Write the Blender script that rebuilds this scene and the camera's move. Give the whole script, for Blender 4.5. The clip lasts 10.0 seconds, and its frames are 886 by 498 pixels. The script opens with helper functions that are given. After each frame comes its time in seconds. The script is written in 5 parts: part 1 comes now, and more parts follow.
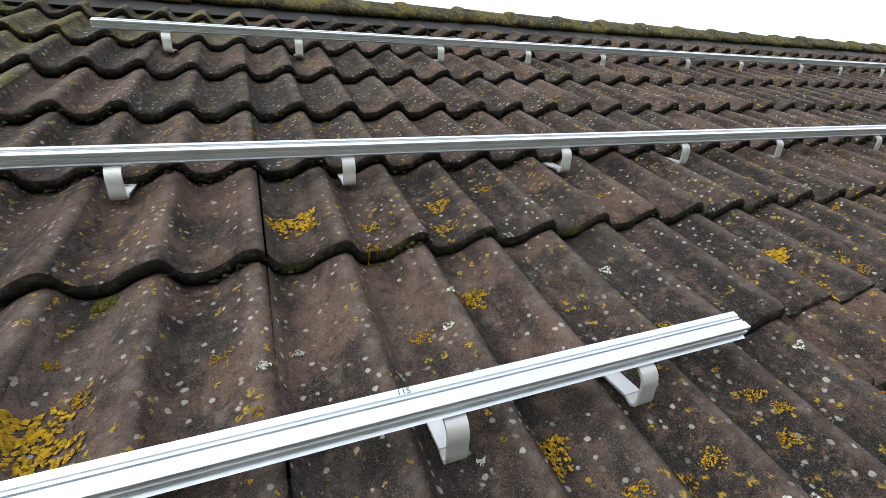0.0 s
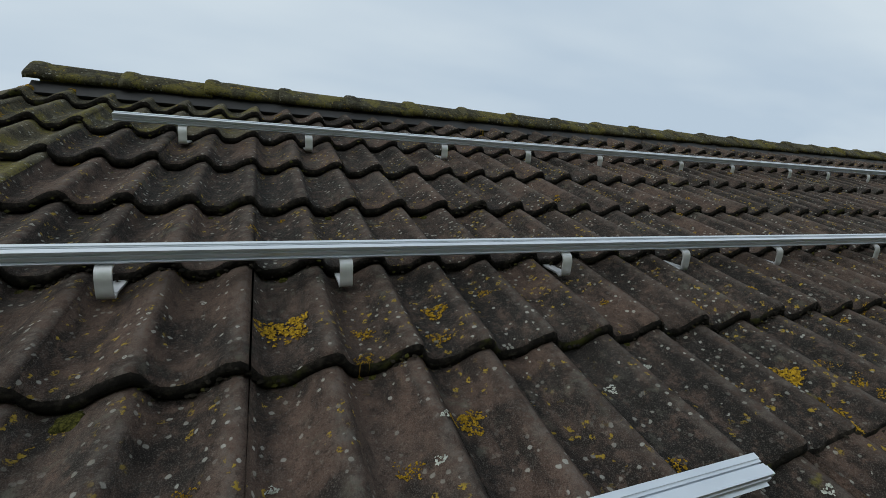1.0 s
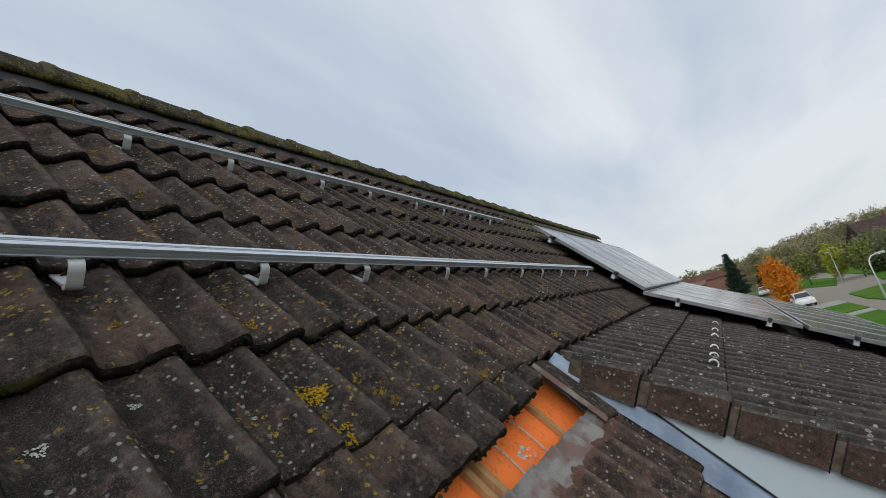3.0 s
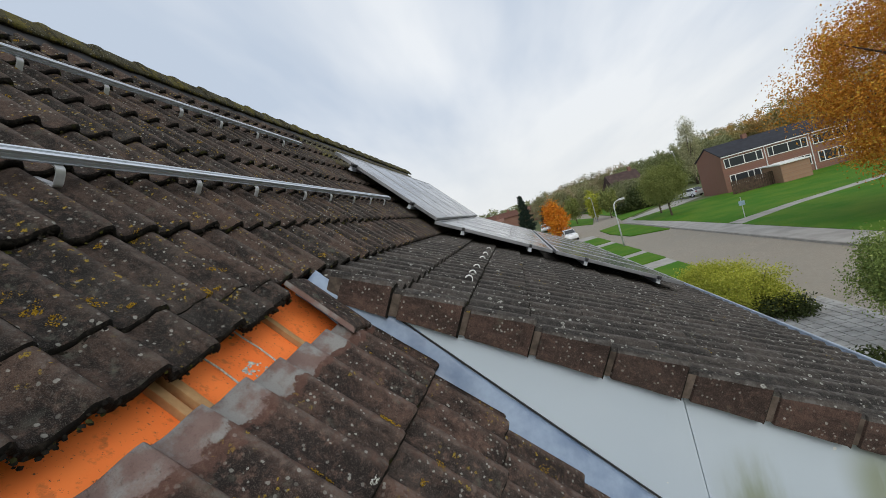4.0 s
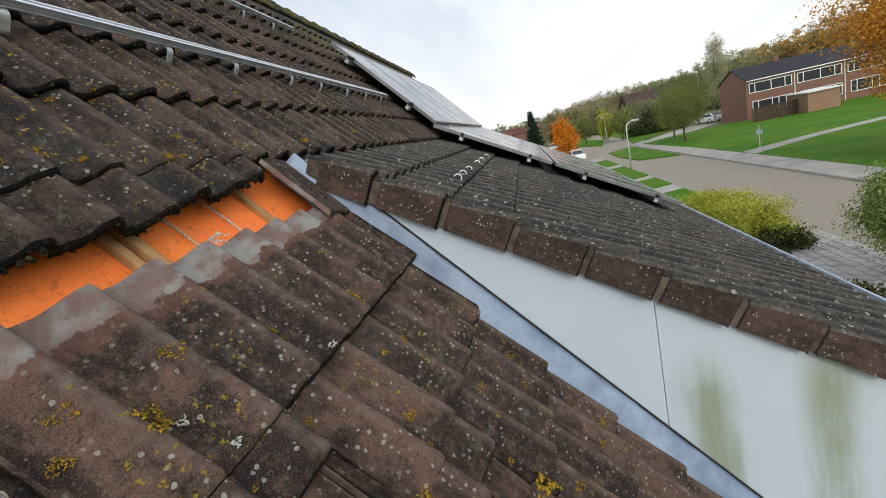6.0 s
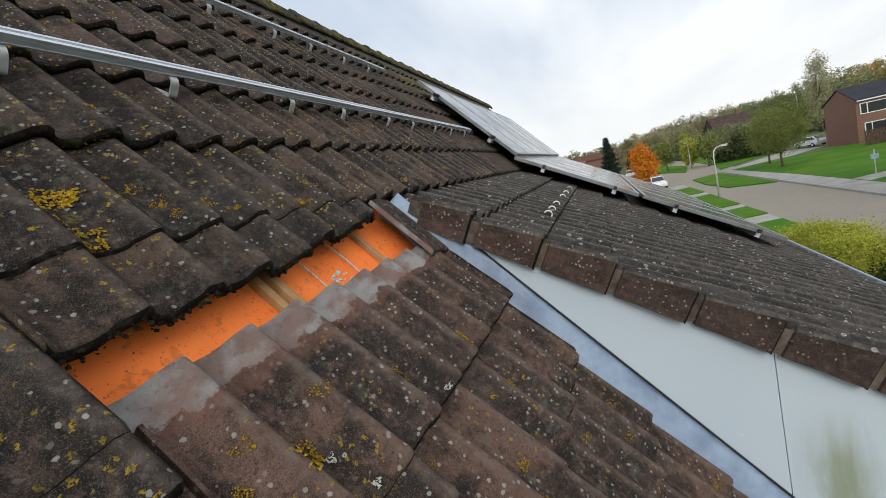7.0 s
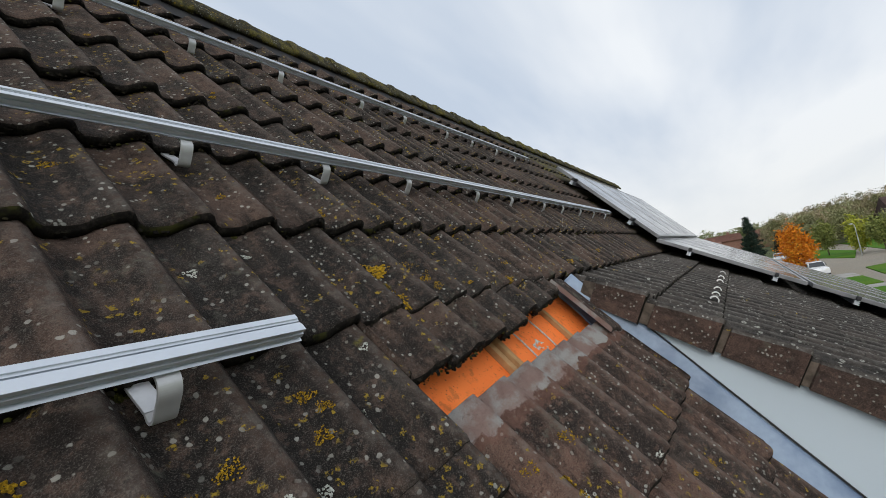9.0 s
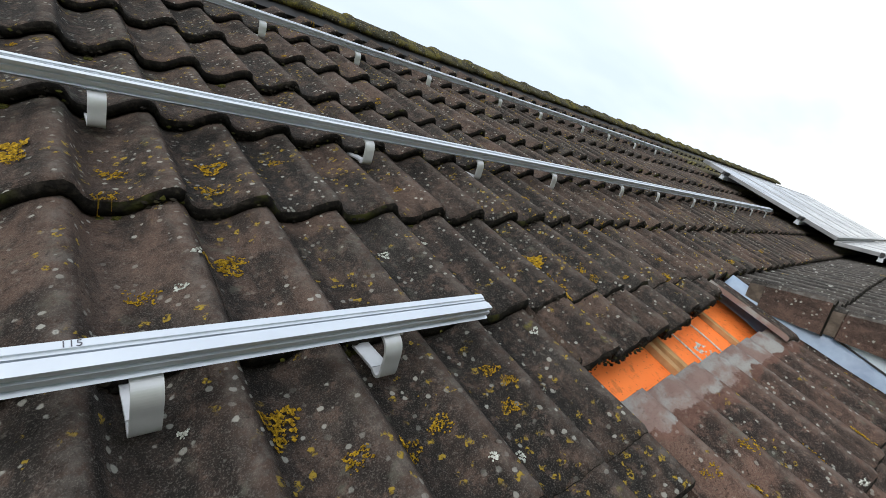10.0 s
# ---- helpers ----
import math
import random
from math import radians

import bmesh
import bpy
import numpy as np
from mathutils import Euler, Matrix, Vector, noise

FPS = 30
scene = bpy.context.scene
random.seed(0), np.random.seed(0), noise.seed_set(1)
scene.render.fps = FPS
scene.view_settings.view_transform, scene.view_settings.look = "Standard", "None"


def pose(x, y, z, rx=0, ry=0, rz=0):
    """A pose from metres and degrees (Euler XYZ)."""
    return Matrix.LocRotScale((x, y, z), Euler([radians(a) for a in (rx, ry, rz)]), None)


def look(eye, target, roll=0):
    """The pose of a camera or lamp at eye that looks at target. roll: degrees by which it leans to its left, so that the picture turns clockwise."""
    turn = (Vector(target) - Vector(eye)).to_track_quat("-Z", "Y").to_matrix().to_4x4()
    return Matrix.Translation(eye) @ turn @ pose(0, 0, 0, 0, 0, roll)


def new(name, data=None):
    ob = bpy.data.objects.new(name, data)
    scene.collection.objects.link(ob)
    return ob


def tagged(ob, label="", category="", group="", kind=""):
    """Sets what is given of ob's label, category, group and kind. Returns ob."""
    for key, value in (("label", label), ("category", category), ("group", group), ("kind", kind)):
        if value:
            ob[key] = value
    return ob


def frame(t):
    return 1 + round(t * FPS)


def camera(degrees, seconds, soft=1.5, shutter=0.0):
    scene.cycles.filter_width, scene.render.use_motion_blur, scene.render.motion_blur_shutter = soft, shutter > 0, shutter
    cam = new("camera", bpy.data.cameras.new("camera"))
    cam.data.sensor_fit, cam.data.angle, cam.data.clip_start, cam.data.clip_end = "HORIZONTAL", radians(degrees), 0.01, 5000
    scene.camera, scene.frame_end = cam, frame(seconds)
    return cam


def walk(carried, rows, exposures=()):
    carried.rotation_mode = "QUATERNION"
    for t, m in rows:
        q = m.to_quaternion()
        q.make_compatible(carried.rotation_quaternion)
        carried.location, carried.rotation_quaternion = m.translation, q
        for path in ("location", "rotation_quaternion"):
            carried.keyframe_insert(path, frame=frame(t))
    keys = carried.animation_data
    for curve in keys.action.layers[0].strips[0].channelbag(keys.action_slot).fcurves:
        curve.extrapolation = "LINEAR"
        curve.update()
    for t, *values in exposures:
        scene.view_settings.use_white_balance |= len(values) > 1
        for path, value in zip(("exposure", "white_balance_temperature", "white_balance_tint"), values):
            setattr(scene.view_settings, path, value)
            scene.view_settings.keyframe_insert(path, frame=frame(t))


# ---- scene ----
cam = camera(89.7, 10.0, soft=0.9)
PATH = [
    (0, (0.174, -0.654, 0.5), (0.878, 0.78, -0.702), 9.5),
    (0.5, (0.09, -0.61, 0.557), (0.6, 1.038, -0.456), 4.2),
    (1, (0.192, -0.598, 0.539), (0.921, 1.024, -0.375), 10.4),
    (1.5, (0.433, -0.61, 0.545), (1.768, 0.72, -0.122), 21.6),
    (2, (0.559, -0.636, 0.563), (2.172, 0.446, 0.089), 25.1),
    (2.2, (0.573, -0.652, 0.576), (2.229, 0.376, 0.130), 25.6),
    (3.3, (0.571, -0.743, 0.577), (2.321, 0.12, 0.139), 28.1),
    (3.5, (0.628, -0.802, 0.592), (2.471, -0.143, 0.18), 29.8),
    (4, (0.719, -0.901, 0.618), (2.688, -0.728, 0.314), 32.7),
    (4.5, (0.735, -0.941, 0.585), (2.695, -0.967, 0.191), 35.0),
    (5, (0.787, -1.002, 0.593), (2.727, -1.095, 0.114), 35.6),
    (5.2, (0.782, -1.004, 0.582), (2.716, -1.099, 0.083), 36.6),
    (6.3, (0.748, -1.020, 0.582), (2.642, -1.041, -0.063), 37.3),
    (6.5, (0.742, -0.997, 0.571), (2.63, -0.992, -0.089), 37.2),
    (7, (0.713, -0.905, 0.566), (2.567, -0.631, -0.131), 35.8),
    (7.5, (0.663, -0.871, 0.565), (2.527, -0.469, -0.038), 36.9),
    (8, (0.58, -0.863, 0.567), (2.422, -0.391, -0.053), 35.7),
    (8.5, (0.486, -0.799, 0.544), (2.289, -0.163, -0.043), 34.3),
    (9, (0.381, -0.763, 0.507), (2.055, 0.081, -0.192), 32.2),
    (9.5, (0.307, -0.742, 0.477), (1.766, 0.321, -0.383), 27.8),
    (10, (0.277, -0.73, 0.454), (1.613, 0.424, -0.486), 27.8),
]
# The main roof's own frame: x along the eaves, y up the slope, z off the surface; its origin is a roll's crest on a tile's lower edge.
SLOPE, HEIGHT = 48.7, 5.92
ROOF = pose(0, 0, HEIGHT, SLOPE, 0, 0)
walk(cam, [(t, ROOF @ look(eye, target, roll)) for t, eye, target, roll in PATH],
     [(0.0, 0.95, 6400, 10), (0.25, 0.1, 6250, 7), (0.5, -0.3, 6150, 4), (1.0, -0.25, 6150, 4), (1.5, -0.1, 6150, 5), (2.0, -0.22, 6200, 8), (3.5, -0.3, 6250, 9), (4.0, -0.15, 6330, 10), (4.5, 0.0, 6500, 10),
      (6.5, 0.15, 6500, 10), (7.5, -0.08, 6330, 10), (8.5, -0.17, 6300, 10), (9.0, -0.1, 6350, 10), (9.5, 0.32, 6400, 10), (10.0, 0.47, 6300, 9)])

# ---- light: an overcast sky, brighter where the sun stands behind the cloud ----
SUN_AZ, SUN_EL = 203.0, 28.0
world = bpy.data.worlds.new("overcast_sky")
scene.world = world
world.use_nodes = True
wn, wl = world.node_tree.nodes, world.node_tree.links
wn.clear()
w_out = wn.new("ShaderNodeOutputWorld")
w_bg = wn.new("ShaderNodeBackground")
w_sky = wn.new("ShaderNodeTexSky")
w_sky.sky_type, w_sky.sun_disc = "NISHITA", False
w_sky.sun_elevation, w_sky.sun_rotation = radians(SUN_EL), radians(90 - SUN_AZ)
w_co = wn.new("ShaderNodeTexCoord")
w_dir = wn.new("ShaderNodeSeparateXYZ")
w_up = wn.new("ShaderNodeMath")
w_up.operation, w_up.inputs[1].default_value = "MAXIMUM", 0.0
w_lift = wn.new("ShaderNodeMath")
w_lift.operation, w_lift.inputs[1].default_value = "ADD", 0.16
w_flat = wn.new("ShaderNodeVectorMath")
w_flat.operation = "DIVIDE"
w_map = wn.new("ShaderNodeMapping")
w_map.inputs["Scale"].default_value = (0.30, 0.95, 0.0)
w_map.inputs["Rotation"].default_value = (0, 0, radians(-14))
w_map.inputs["Location"].default_value = (0.35, 0.55, 0.0)
w_noise = wn.new("ShaderNodeTexNoise")
w_noise.inputs["Scale"].default_value, w_noise.inputs["Detail"].default_value, w_noise.inputs["Roughness"].default_value = 1.25, 5, 0.5
w_ramp = wn.new("ShaderNodeValToRGB")
w_ramp.color_ramp.elements[0].position, w_ramp.color_ramp.elements[0].color = 0.36, (0.60, 0.68, 0.79, 1)
w_ramp.color_ramp.elements[1].position, w_ramp.color_ramp.elements[1].color = 0.62, (0.94, 0.965, 0.985, 1)
# brighter cloud towards the sun, and pale haze at the horizon
w_dot = wn.new("ShaderNodeVectorMath")
w_dot.operation = "DOT_PRODUCT"
w_dot.inputs[1].default_value = (math.cos(radians(SUN_EL)) * math.cos(radians(SUN_AZ)), math.cos(radians(SUN_EL)) * math.sin(radians(SUN_AZ)), math.sin(radians(SUN_EL)))
w_glow = wn.new("ShaderNodeMapRange")
w_glow.interpolation_type = "SMOOTHSTEP"
w_glow.inputs["From Min"].default_value, w_glow.inputs["From Max"].default_value = 0.35, 1.0
w_glow.inputs["To Min"].default_value, w_glow.inputs["To Max"].default_value = 0.0, 1.0
w_mixg = wn.new("ShaderNodeMix")
w_mixg.data_type = "RGBA"
w_mixg.inputs["B"].default_value = (1.2, 1.2, 1.17, 1)
w_sep = wn.new("ShaderNodeSeparateXYZ")
w_haze = wn.new("ShaderNodeMapRange")
w_haze.interpolation_type = "SMOOTHSTEP"
w_haze.inputs["From Min"].default_value, w_haze.inputs["From Max"].default_value = 0.30, -0.02
w_haze.inputs["To Min"].default_value, w_haze.inputs["To Max"].default_value = 0.0, 0.9
w_mixh = wn.new("ShaderNodeMix")
w_mixh.data_type = "RGBA"
w_mixh.inputs["B"].default_value = (0.93, 0.935, 0.915, 1)
w_scale = wn.new("ShaderNodeMix")
w_scale.data_type = "RGBA"
w_scale.inputs["Factor"].default_value = 0.003
wl.new(w_co.outputs["Generated"], w_dir.inputs["Vector"])
wl.new(w_dir.outputs["Z"], w_up.inputs[0])
wl.new(w_up.outputs[0], w_lift.inputs[0])
wl.new(w_co.outputs["Generated"], w_flat.inputs[0])
wl.new(w_lift.outputs[0], w_flat.inputs[1])
wl.new(w_flat.outputs[0], w_map.inputs["Vector"])
wl.new(w_map.outputs["Vector"], w_noise.inputs["Vector"])
wl.new(w_noise.outputs["Fac"], w_ramp.inputs["Fac"])
wl.new(w_co.outputs["Generated"], w_dot.inputs[0])
wl.new(w_dot.outputs["Value"], w_glow.inputs["Value"])
wl.new(w_glow.outputs["Result"], w_mixg.inputs["Factor"])
wl.new(w_co.outputs["Generated"], w_sep.inputs["Vector"])
wl.new(w_sep.outputs["Z"], w_haze.inputs["Value"])
wl.new(w_haze.outputs["Result"], w_mixh.inputs["Factor"])
wl.new(w_ramp.outputs["Color"], w_mixh.inputs["A"])
wl.new(w_mixh.outputs["Result"], w_mixg.inputs["A"])
wl.new(w_mixg.outputs["Result"], w_scale.inputs["A"])
wl.new(w_sky.outputs["Color"], w_scale.inputs["B"])
wl.new(w_scale.outputs["Result"], w_bg.inputs["Color"])
w_bg.inputs["Strength"].default_value = 1.0
wl.new(w_bg.outputs["Background"], w_out.inputs["Surface"])

sun_data = bpy.data.lights.new("sun", "SUN")
sun_data.energy, sun_data.angle, sun_data.color = 1.15, radians(25), (1.0, 0.96, 0.9)
sun_ob = new("sun", sun_data)
sun_ob.matrix_world = look((30, -5, 40), (30 - math.cos(radians(SUN_AZ)) * 10, -5 - math.sin(radians(SUN_AZ)) * 10, 40 - 10 * math.tan(radians(SUN_EL))))

# ---- materials ----
class Mat:
    """A node material with a few short words for the usual nodes."""
    def __init__(self, name, rough=0.8, metal=0.0):
        self.m = bpy.data.materials.new(name)
        self.m.use_nodes = True
        self.n, self.l = self.m.node_tree.nodes, self.m.node_tree.links
        self.b = self.n["Principled BSDF"]
        self.b.inputs["Roughness"].default_value, self.b.inputs["Metallic"].default_value = rough, metal
        if rough >= 0.7:
            self.b.inputs["Specular IOR Level"].default_value = 0.12
        self.geo = self.n.new("ShaderNodeNewGeometry")
        self.info = self.n.new("ShaderNodeObjectInfo")

    def put(self, a, sock):
        if hasattr(a, "links"):
            self.l.new(a, sock)
        elif isinstance(a, tuple):
            sock.default_value = (*a, 1) if len(a) == 3 and sock.type == "RGBA" else a
        else:
            sock.default_value = a

    def noise(self, scale, detail=4, rough=0.55, vec=None, out="Fac"):
        k = self.n.new("ShaderNodeTexNoise")
        k.inputs["Scale"].default_value, k.inputs["Detail"].default_value, k.inputs["Roughness"].default_value = scale, detail, rough
        self.l.new(vec or self.geo.outputs["Position"], k.inputs["Vector"])
        return k.outputs[out]

    def cells(self, scale, vec=None, out="Distance", rand=1.0):
        k = self.n.new("ShaderNodeTexVoronoi")
        k.inputs["Scale"].default_value, k.inputs["Randomness"].default_value = scale, rand
        self.l.new(vec or self.geo.outputs["Position"], k.inputs["Vector"])
        return k.outputs[out]

    def step(self, v, a, b, lo=0.0, hi=1.0):
        k = self.n.new("ShaderNodeMapRange")
        k.interpolation_type = "SMOOTHSTEP"
        for name, x in (("Value", v), ("From Min", a), ("From Max", b), ("To Min", lo), ("To Max", hi)):
            self.put(x, k.inputs[name])
        return k.outputs["Result"]

    def math(self, op, a, b=0.0):
        k = self.n.new("ShaderNodeMath")
        k.operation = op
        self.put(a, k.inputs[0]), self.put(b, k.inputs[1])
        return k.outputs[0]

    def mix(self, f, a, b, mode="MIX"):
        k = self.n.new("ShaderNodeMix")
        k.data_type, k.blend_type = "RGBA", mode
        self.put(f, k.inputs["Factor"]), self.put(a, k.inputs["A"]), self.put(b, k.inputs["B"])
        return k.outputs["Result"]

    def warp(self, scale, amount):
        c = self.noise(scale, 3, 0.5, out="Color")
        k = self.n.new("ShaderNodeVectorMath")
        k.operation = "MULTIPLY_ADD"
        self.l.new(c, k.inputs[0])
        k.inputs[1].default_value = (amount,) * 3
        self.l.new(self.geo.outputs["Position"], k.inputs[2])
        return k.outputs[0]

    def bump(self, height, strength=0.4, dist=0.003):
        k = self.n.new("ShaderNodeBump")
        k.inputs["Strength"].default_value, k.inputs["Distance"].default_value = strength, dist
        self.l.new(height, k.inputs["Height"])
        self.l.new(k.outputs["Normal"], self.b.inputs["Normal"])

    def done(self, colour, rough=None):
        self.put(colour, self.b.inputs["Base Color"])
        if rough is not None:
            self.put(rough, self.b.inputs["Roughness"])
        return self.m


def plain(name, colour, rough=0.6, metal=0.0, scale=6.0, vary=0.18, bump=0.15, grain=60.0):
    """A surface with soft blotches and a fine grain."""
    k = Mat(name, rough, metal)
    big = k.noise(scale, 4)
    fine = k.noise(grain, 3, 0.6)
    dark = tuple(c * (1 - vary) for c in colour)
    light = tuple(min(1, c * (1 + vary)) for c in colour)
    c = k.mix(k.step(big, 0.3, 0.7), dark, light)
    c = k.mix(k.step(fine, 0.45, 0.75, 0.0, 0.35), c, dark)
    k.bump(fine, bump, 0.002)
    return k.done(c, k.step(big, 0.2, 0.8, rough - 0.06, min(1.0, rough + 0.08)))


def tile_material(name, brown, dark, grey, yellow_amount, white_amount, moss_amount, size=0.19, wear_and_light=0.0, bare=0.0):
    """Weathered concrete roof tile: brown and blackened tiles, white and yellow lichen, moss at the damp spots."""
    k = Mat(name, 0.9)
    rand = k.info.outputs["Random"]
    base = k.mix(k.step(rand, 0.25, 0.85), brown, dark)
    base = k.mix(k.step(k.noise(5.0, 6, 0.68), 0.45, 0.58, 0.0, 0.9), base, tuple(c * 0.7 for c in dark))
    base = k.mix(k.step(k.noise(13.0, 5, 0.65), 0.5, 0.72, 0.0, 0.6), base, brown)
    base = k.mix(k.step(k.noise(3.1, 3), 0.52, 0.72, 0.0, 0.5), base, grey)
    mott = k.noise(46.0, 5, 0.7)
    base = k.mix(k.step(mott, 0.5, 0.68, 0.0, 0.6), base, tuple(c * 1.55 for c in brown))
    base = k.mix(k.step(mott, 0.47, 0.34, 0.0, 0.55), base, tuple(c * 0.45 for c in dark))
    tall = k.n.new("ShaderNodeTexCoord")
    run = k.n.new("ShaderNodeMapping")
    run.inputs["Scale"].default_value = (1.0, 0.28, 1.0)
    k.l.new(tall.outputs["Object"], run.inputs["Vector"])
    k.l.new(k.math("MULTIPLY", rand, 40.0), run.inputs["Location"])
    streak = k.noise(19.0, 5, 0.62, run.outputs["Vector"])
    base = k.mix(k.step(streak, 0.50, 0.66, 0.0, 0.75), base, tuple(c * 0.6 for c in dark))
    base = k.mix(k.step(streak, 0.44, 0.30, 0.0, 0.45), base, tuple(c * 1.35 for c in brown))
    pit = k.step(k.noise(120.0, 3, 0.6), 0.40, 0.28)
    base = k.mix(k.math("MULTIPLY", pit, 0.5), base, (0.012, 0.010, 0.009))
    speck = k.noise(135.0, 2, 0.5)
    base = k.mix(k.step(speck, 0.62, 0.72, 0.0, 0.35), base, tuple(min(1, c * 2.4) for c in grey))
    grit = k.noise(260.0, 3, 0.75)
    sand = k.noise(520.0, 2, 0.6)
    base = k.mix(k.step(sand, 0.52, 0.66, 0.0, 0.30), base, tuple(min(1, c * 2.4) for c in grey))
    base = k.mix(k.step(sand, 0.46, 0.34, 0.0, 0.4), base, (0.010, 0.009, 0.008))
    base = k.mix(k.step(grit, 0.54, 0.78, 0.0, 0.4), base, tuple(min(1, c * 2.1) for c in grey))
    base = k.mix(k.step(grit, 0.48, 0.3, 0.0, 0.38), base, (0.014, 0.012, 0.011))
    # crests rubbed paler along the rolls; also paints the light their relief catches
    if wear_and_light:
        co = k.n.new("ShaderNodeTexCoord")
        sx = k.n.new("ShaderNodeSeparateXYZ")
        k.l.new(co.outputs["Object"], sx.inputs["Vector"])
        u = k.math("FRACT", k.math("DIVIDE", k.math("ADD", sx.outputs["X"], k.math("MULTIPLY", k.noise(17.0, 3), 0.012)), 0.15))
        rub_light = k.math("MAXIMUM", k.step(u, 0.80, 0.98), k.step(u, 0.11, 0.04))
        rub_light = k.math("MULTIPLY", rub_light, k.step(k.noise(21.0, 5, 0.65), 0.30, 0.62, 0.25, 1.0))
        base = k.mix(k.math("MULTIPLY", rub_light, wear_and_light), base, k.mix(k.step(mott, 0.4, 0.62), tuple(c * 1.5 for c in brown), tuple(c * 2.1 for c in grey)))
    # grey-green bloom
    bloom = k.math("MULTIPLY", k.step(k.noise(24.0, 4, 0.6), 0.55, 0.7), k.step(k.noise(4.0, 2), 0.45, 0.62))
    base = k.mix(k.math("MULTIPLY", bloom, 0.55), base, (0.105, 0.105, 0.085))
    # small pale crusts
    wv = k.warp(55.0, 0.012)
    wide = k.step(k.noise(10.0, 3, 0.6), 0.3, 0.72, size * 0.45, size * 1.45)
    spot = k.step(k.cells(24.0, wv), wide, k.math("MULTIPLY", wide, 0.72))
    ring = k.step(k.cells(24.0, wv), k.math("MULTIPLY", wide, 0.25), k.math("MULTIPLY", wide, 0.5), 0.35, 1.0)
    spot = k.math("MULTIPLY", spot, k.math("MULTIPLY", ring, k.step(k.noise(230.0, 3, 0.7), 0.32, 0.5, 0.35, 1.0)))
    pick = k.step(k.cells(24.0, wv, "Color"), 1 - white_amount, 1 - white_amount + 0.04)
    white = k.math("MULTIPLY", spot, pick)
    wv2 = k.warp(90.0, 0.008)
    tiny = k.math("MULTIPLY", k.step(k.cells(75.0, wv2), 0.36, 0.24), k.step(k.cells(75.0, wv2, "Color"), 0.66, 0.70))
    tiny = k.math("MULTIPLY", tiny, k.step(k.noise(7.0, 2), 0.3, 0.6))
    base = k.mix(k.math("MULTIPLY", k.math("MAXIMUM", white, k.math("MULTIPLY", tiny, 0.7)), 0.8), base, k.mix(k.noise(31.0, 2), (0.20, 0.20, 0.17), (0.58, 0.58, 0.54)))
    # small yellow crusts, in company
    yv = k.warp(75.0, 0.022)
    ycell = k.math("MULTIPLY", k.step(k.cells(62.0, yv), 0.42, 0.28), k.step(k.cells(62.0, yv, "Color"), 0.60, 0.64))
    near = k.step(k.noise(6.5, 2, 0.4), 0.66 - yellow_amount, 0.72 - yellow_amount)
    yel = k.math("MULTIPLY", k.math("MULTIPLY", ycell, near), k.step(k.noise(190.0, 3), 0.42, 0.54))
    base = k.mix(k.math("MULTIPLY", yel, 0.9), base, k.mix(k.noise(90.0), (0.20, 0.13, 0.015), (0.36, 0.26, 0.04)))
    # moss
    moss = k.math("MULTIPLY", k.step(k.noise(9.0, 4, 0.6), 0.7 - moss_amount, 0.76 - moss_amount), k.step(k.noise(120.0, 2), 0.3, 0.6))
    base = k.mix(k.math("MULTIPLY", moss, 0.75), base, k.mix(k.noise(40.0, 3), (0.085, 0.08, 0.016), (0.19, 0.16, 0.035)))
    # the clean head that the next course had covered
    if bare:
        along = k.math("ADD", sx.outputs["Y"], k.math("MULTIPLY", k.math("SUBTRACT", k.noise(16.0, 5, 0.65), 0.5), 0.12))
        head = k.mix(k.step(k.noise(11.0, 5, 0.6), 0.42, 0.60), (0.25, 0.245, 0.235), k.mix(k.noise(30.0, 3), (0.15, 0.095, 0.08), (0.22, 0.165, 0.15)))
        head = k.mix(k.step(grit, 0.5, 0.3, 0.0, 0.25), head, (0.06, 0.055, 0.05))
        base = k.mix(k.math("MULTIPLY", k.step(along, bare - 0.035, bare - 0.02), 0.6), base, k.mix(mott, (0.10, 0.045, 0.032), (0.17, 0.10, 0.08)))
        base = k.mix(k.step(along, bare - 0.006, bare + 0.004), base, head)
    rise = k.math("ADD", k.math("MULTIPLY", grit, 0.8), k.math("MULTIPLY", k.math("MAXIMUM", white, yel), 0.6))
    rise = k.math("ADD", rise, k.math("MULTIPLY", k.noise(30.0, 4), 1.2))
    rise = k.math("ADD", rise, k.math("MULTIPLY", pit, -0.7))
    k.bump(rise, 0.75, 0.0038)
    return k.done(base, k.step(grit, 0.3, 0.7, 0.8, 0.97))


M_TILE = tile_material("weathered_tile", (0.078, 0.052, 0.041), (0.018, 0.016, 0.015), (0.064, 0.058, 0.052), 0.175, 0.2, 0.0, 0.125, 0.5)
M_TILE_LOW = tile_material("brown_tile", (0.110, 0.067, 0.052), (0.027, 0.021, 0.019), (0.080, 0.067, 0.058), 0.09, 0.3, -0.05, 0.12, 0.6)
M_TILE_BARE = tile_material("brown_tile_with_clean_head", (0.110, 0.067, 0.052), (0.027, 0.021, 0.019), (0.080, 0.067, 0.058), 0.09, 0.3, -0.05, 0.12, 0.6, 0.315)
M_TILE_EXT = tile_material("grey_tile", (0.060, 0.051, 0.045), (0.028, 0.026, 0.024), (0.064, 0.061, 0.057), 0.02, 0.5, -0.05, 0.22, 0.75)
M_TILE_MOSSY = tile_material("mossy_tile", (0.094, 0.079, 0.049), (0.046, 0.042, 0.030), (0.086, 0.083, 0.064), 0.18, 0.3, 0.17, 0.19, 0.35)
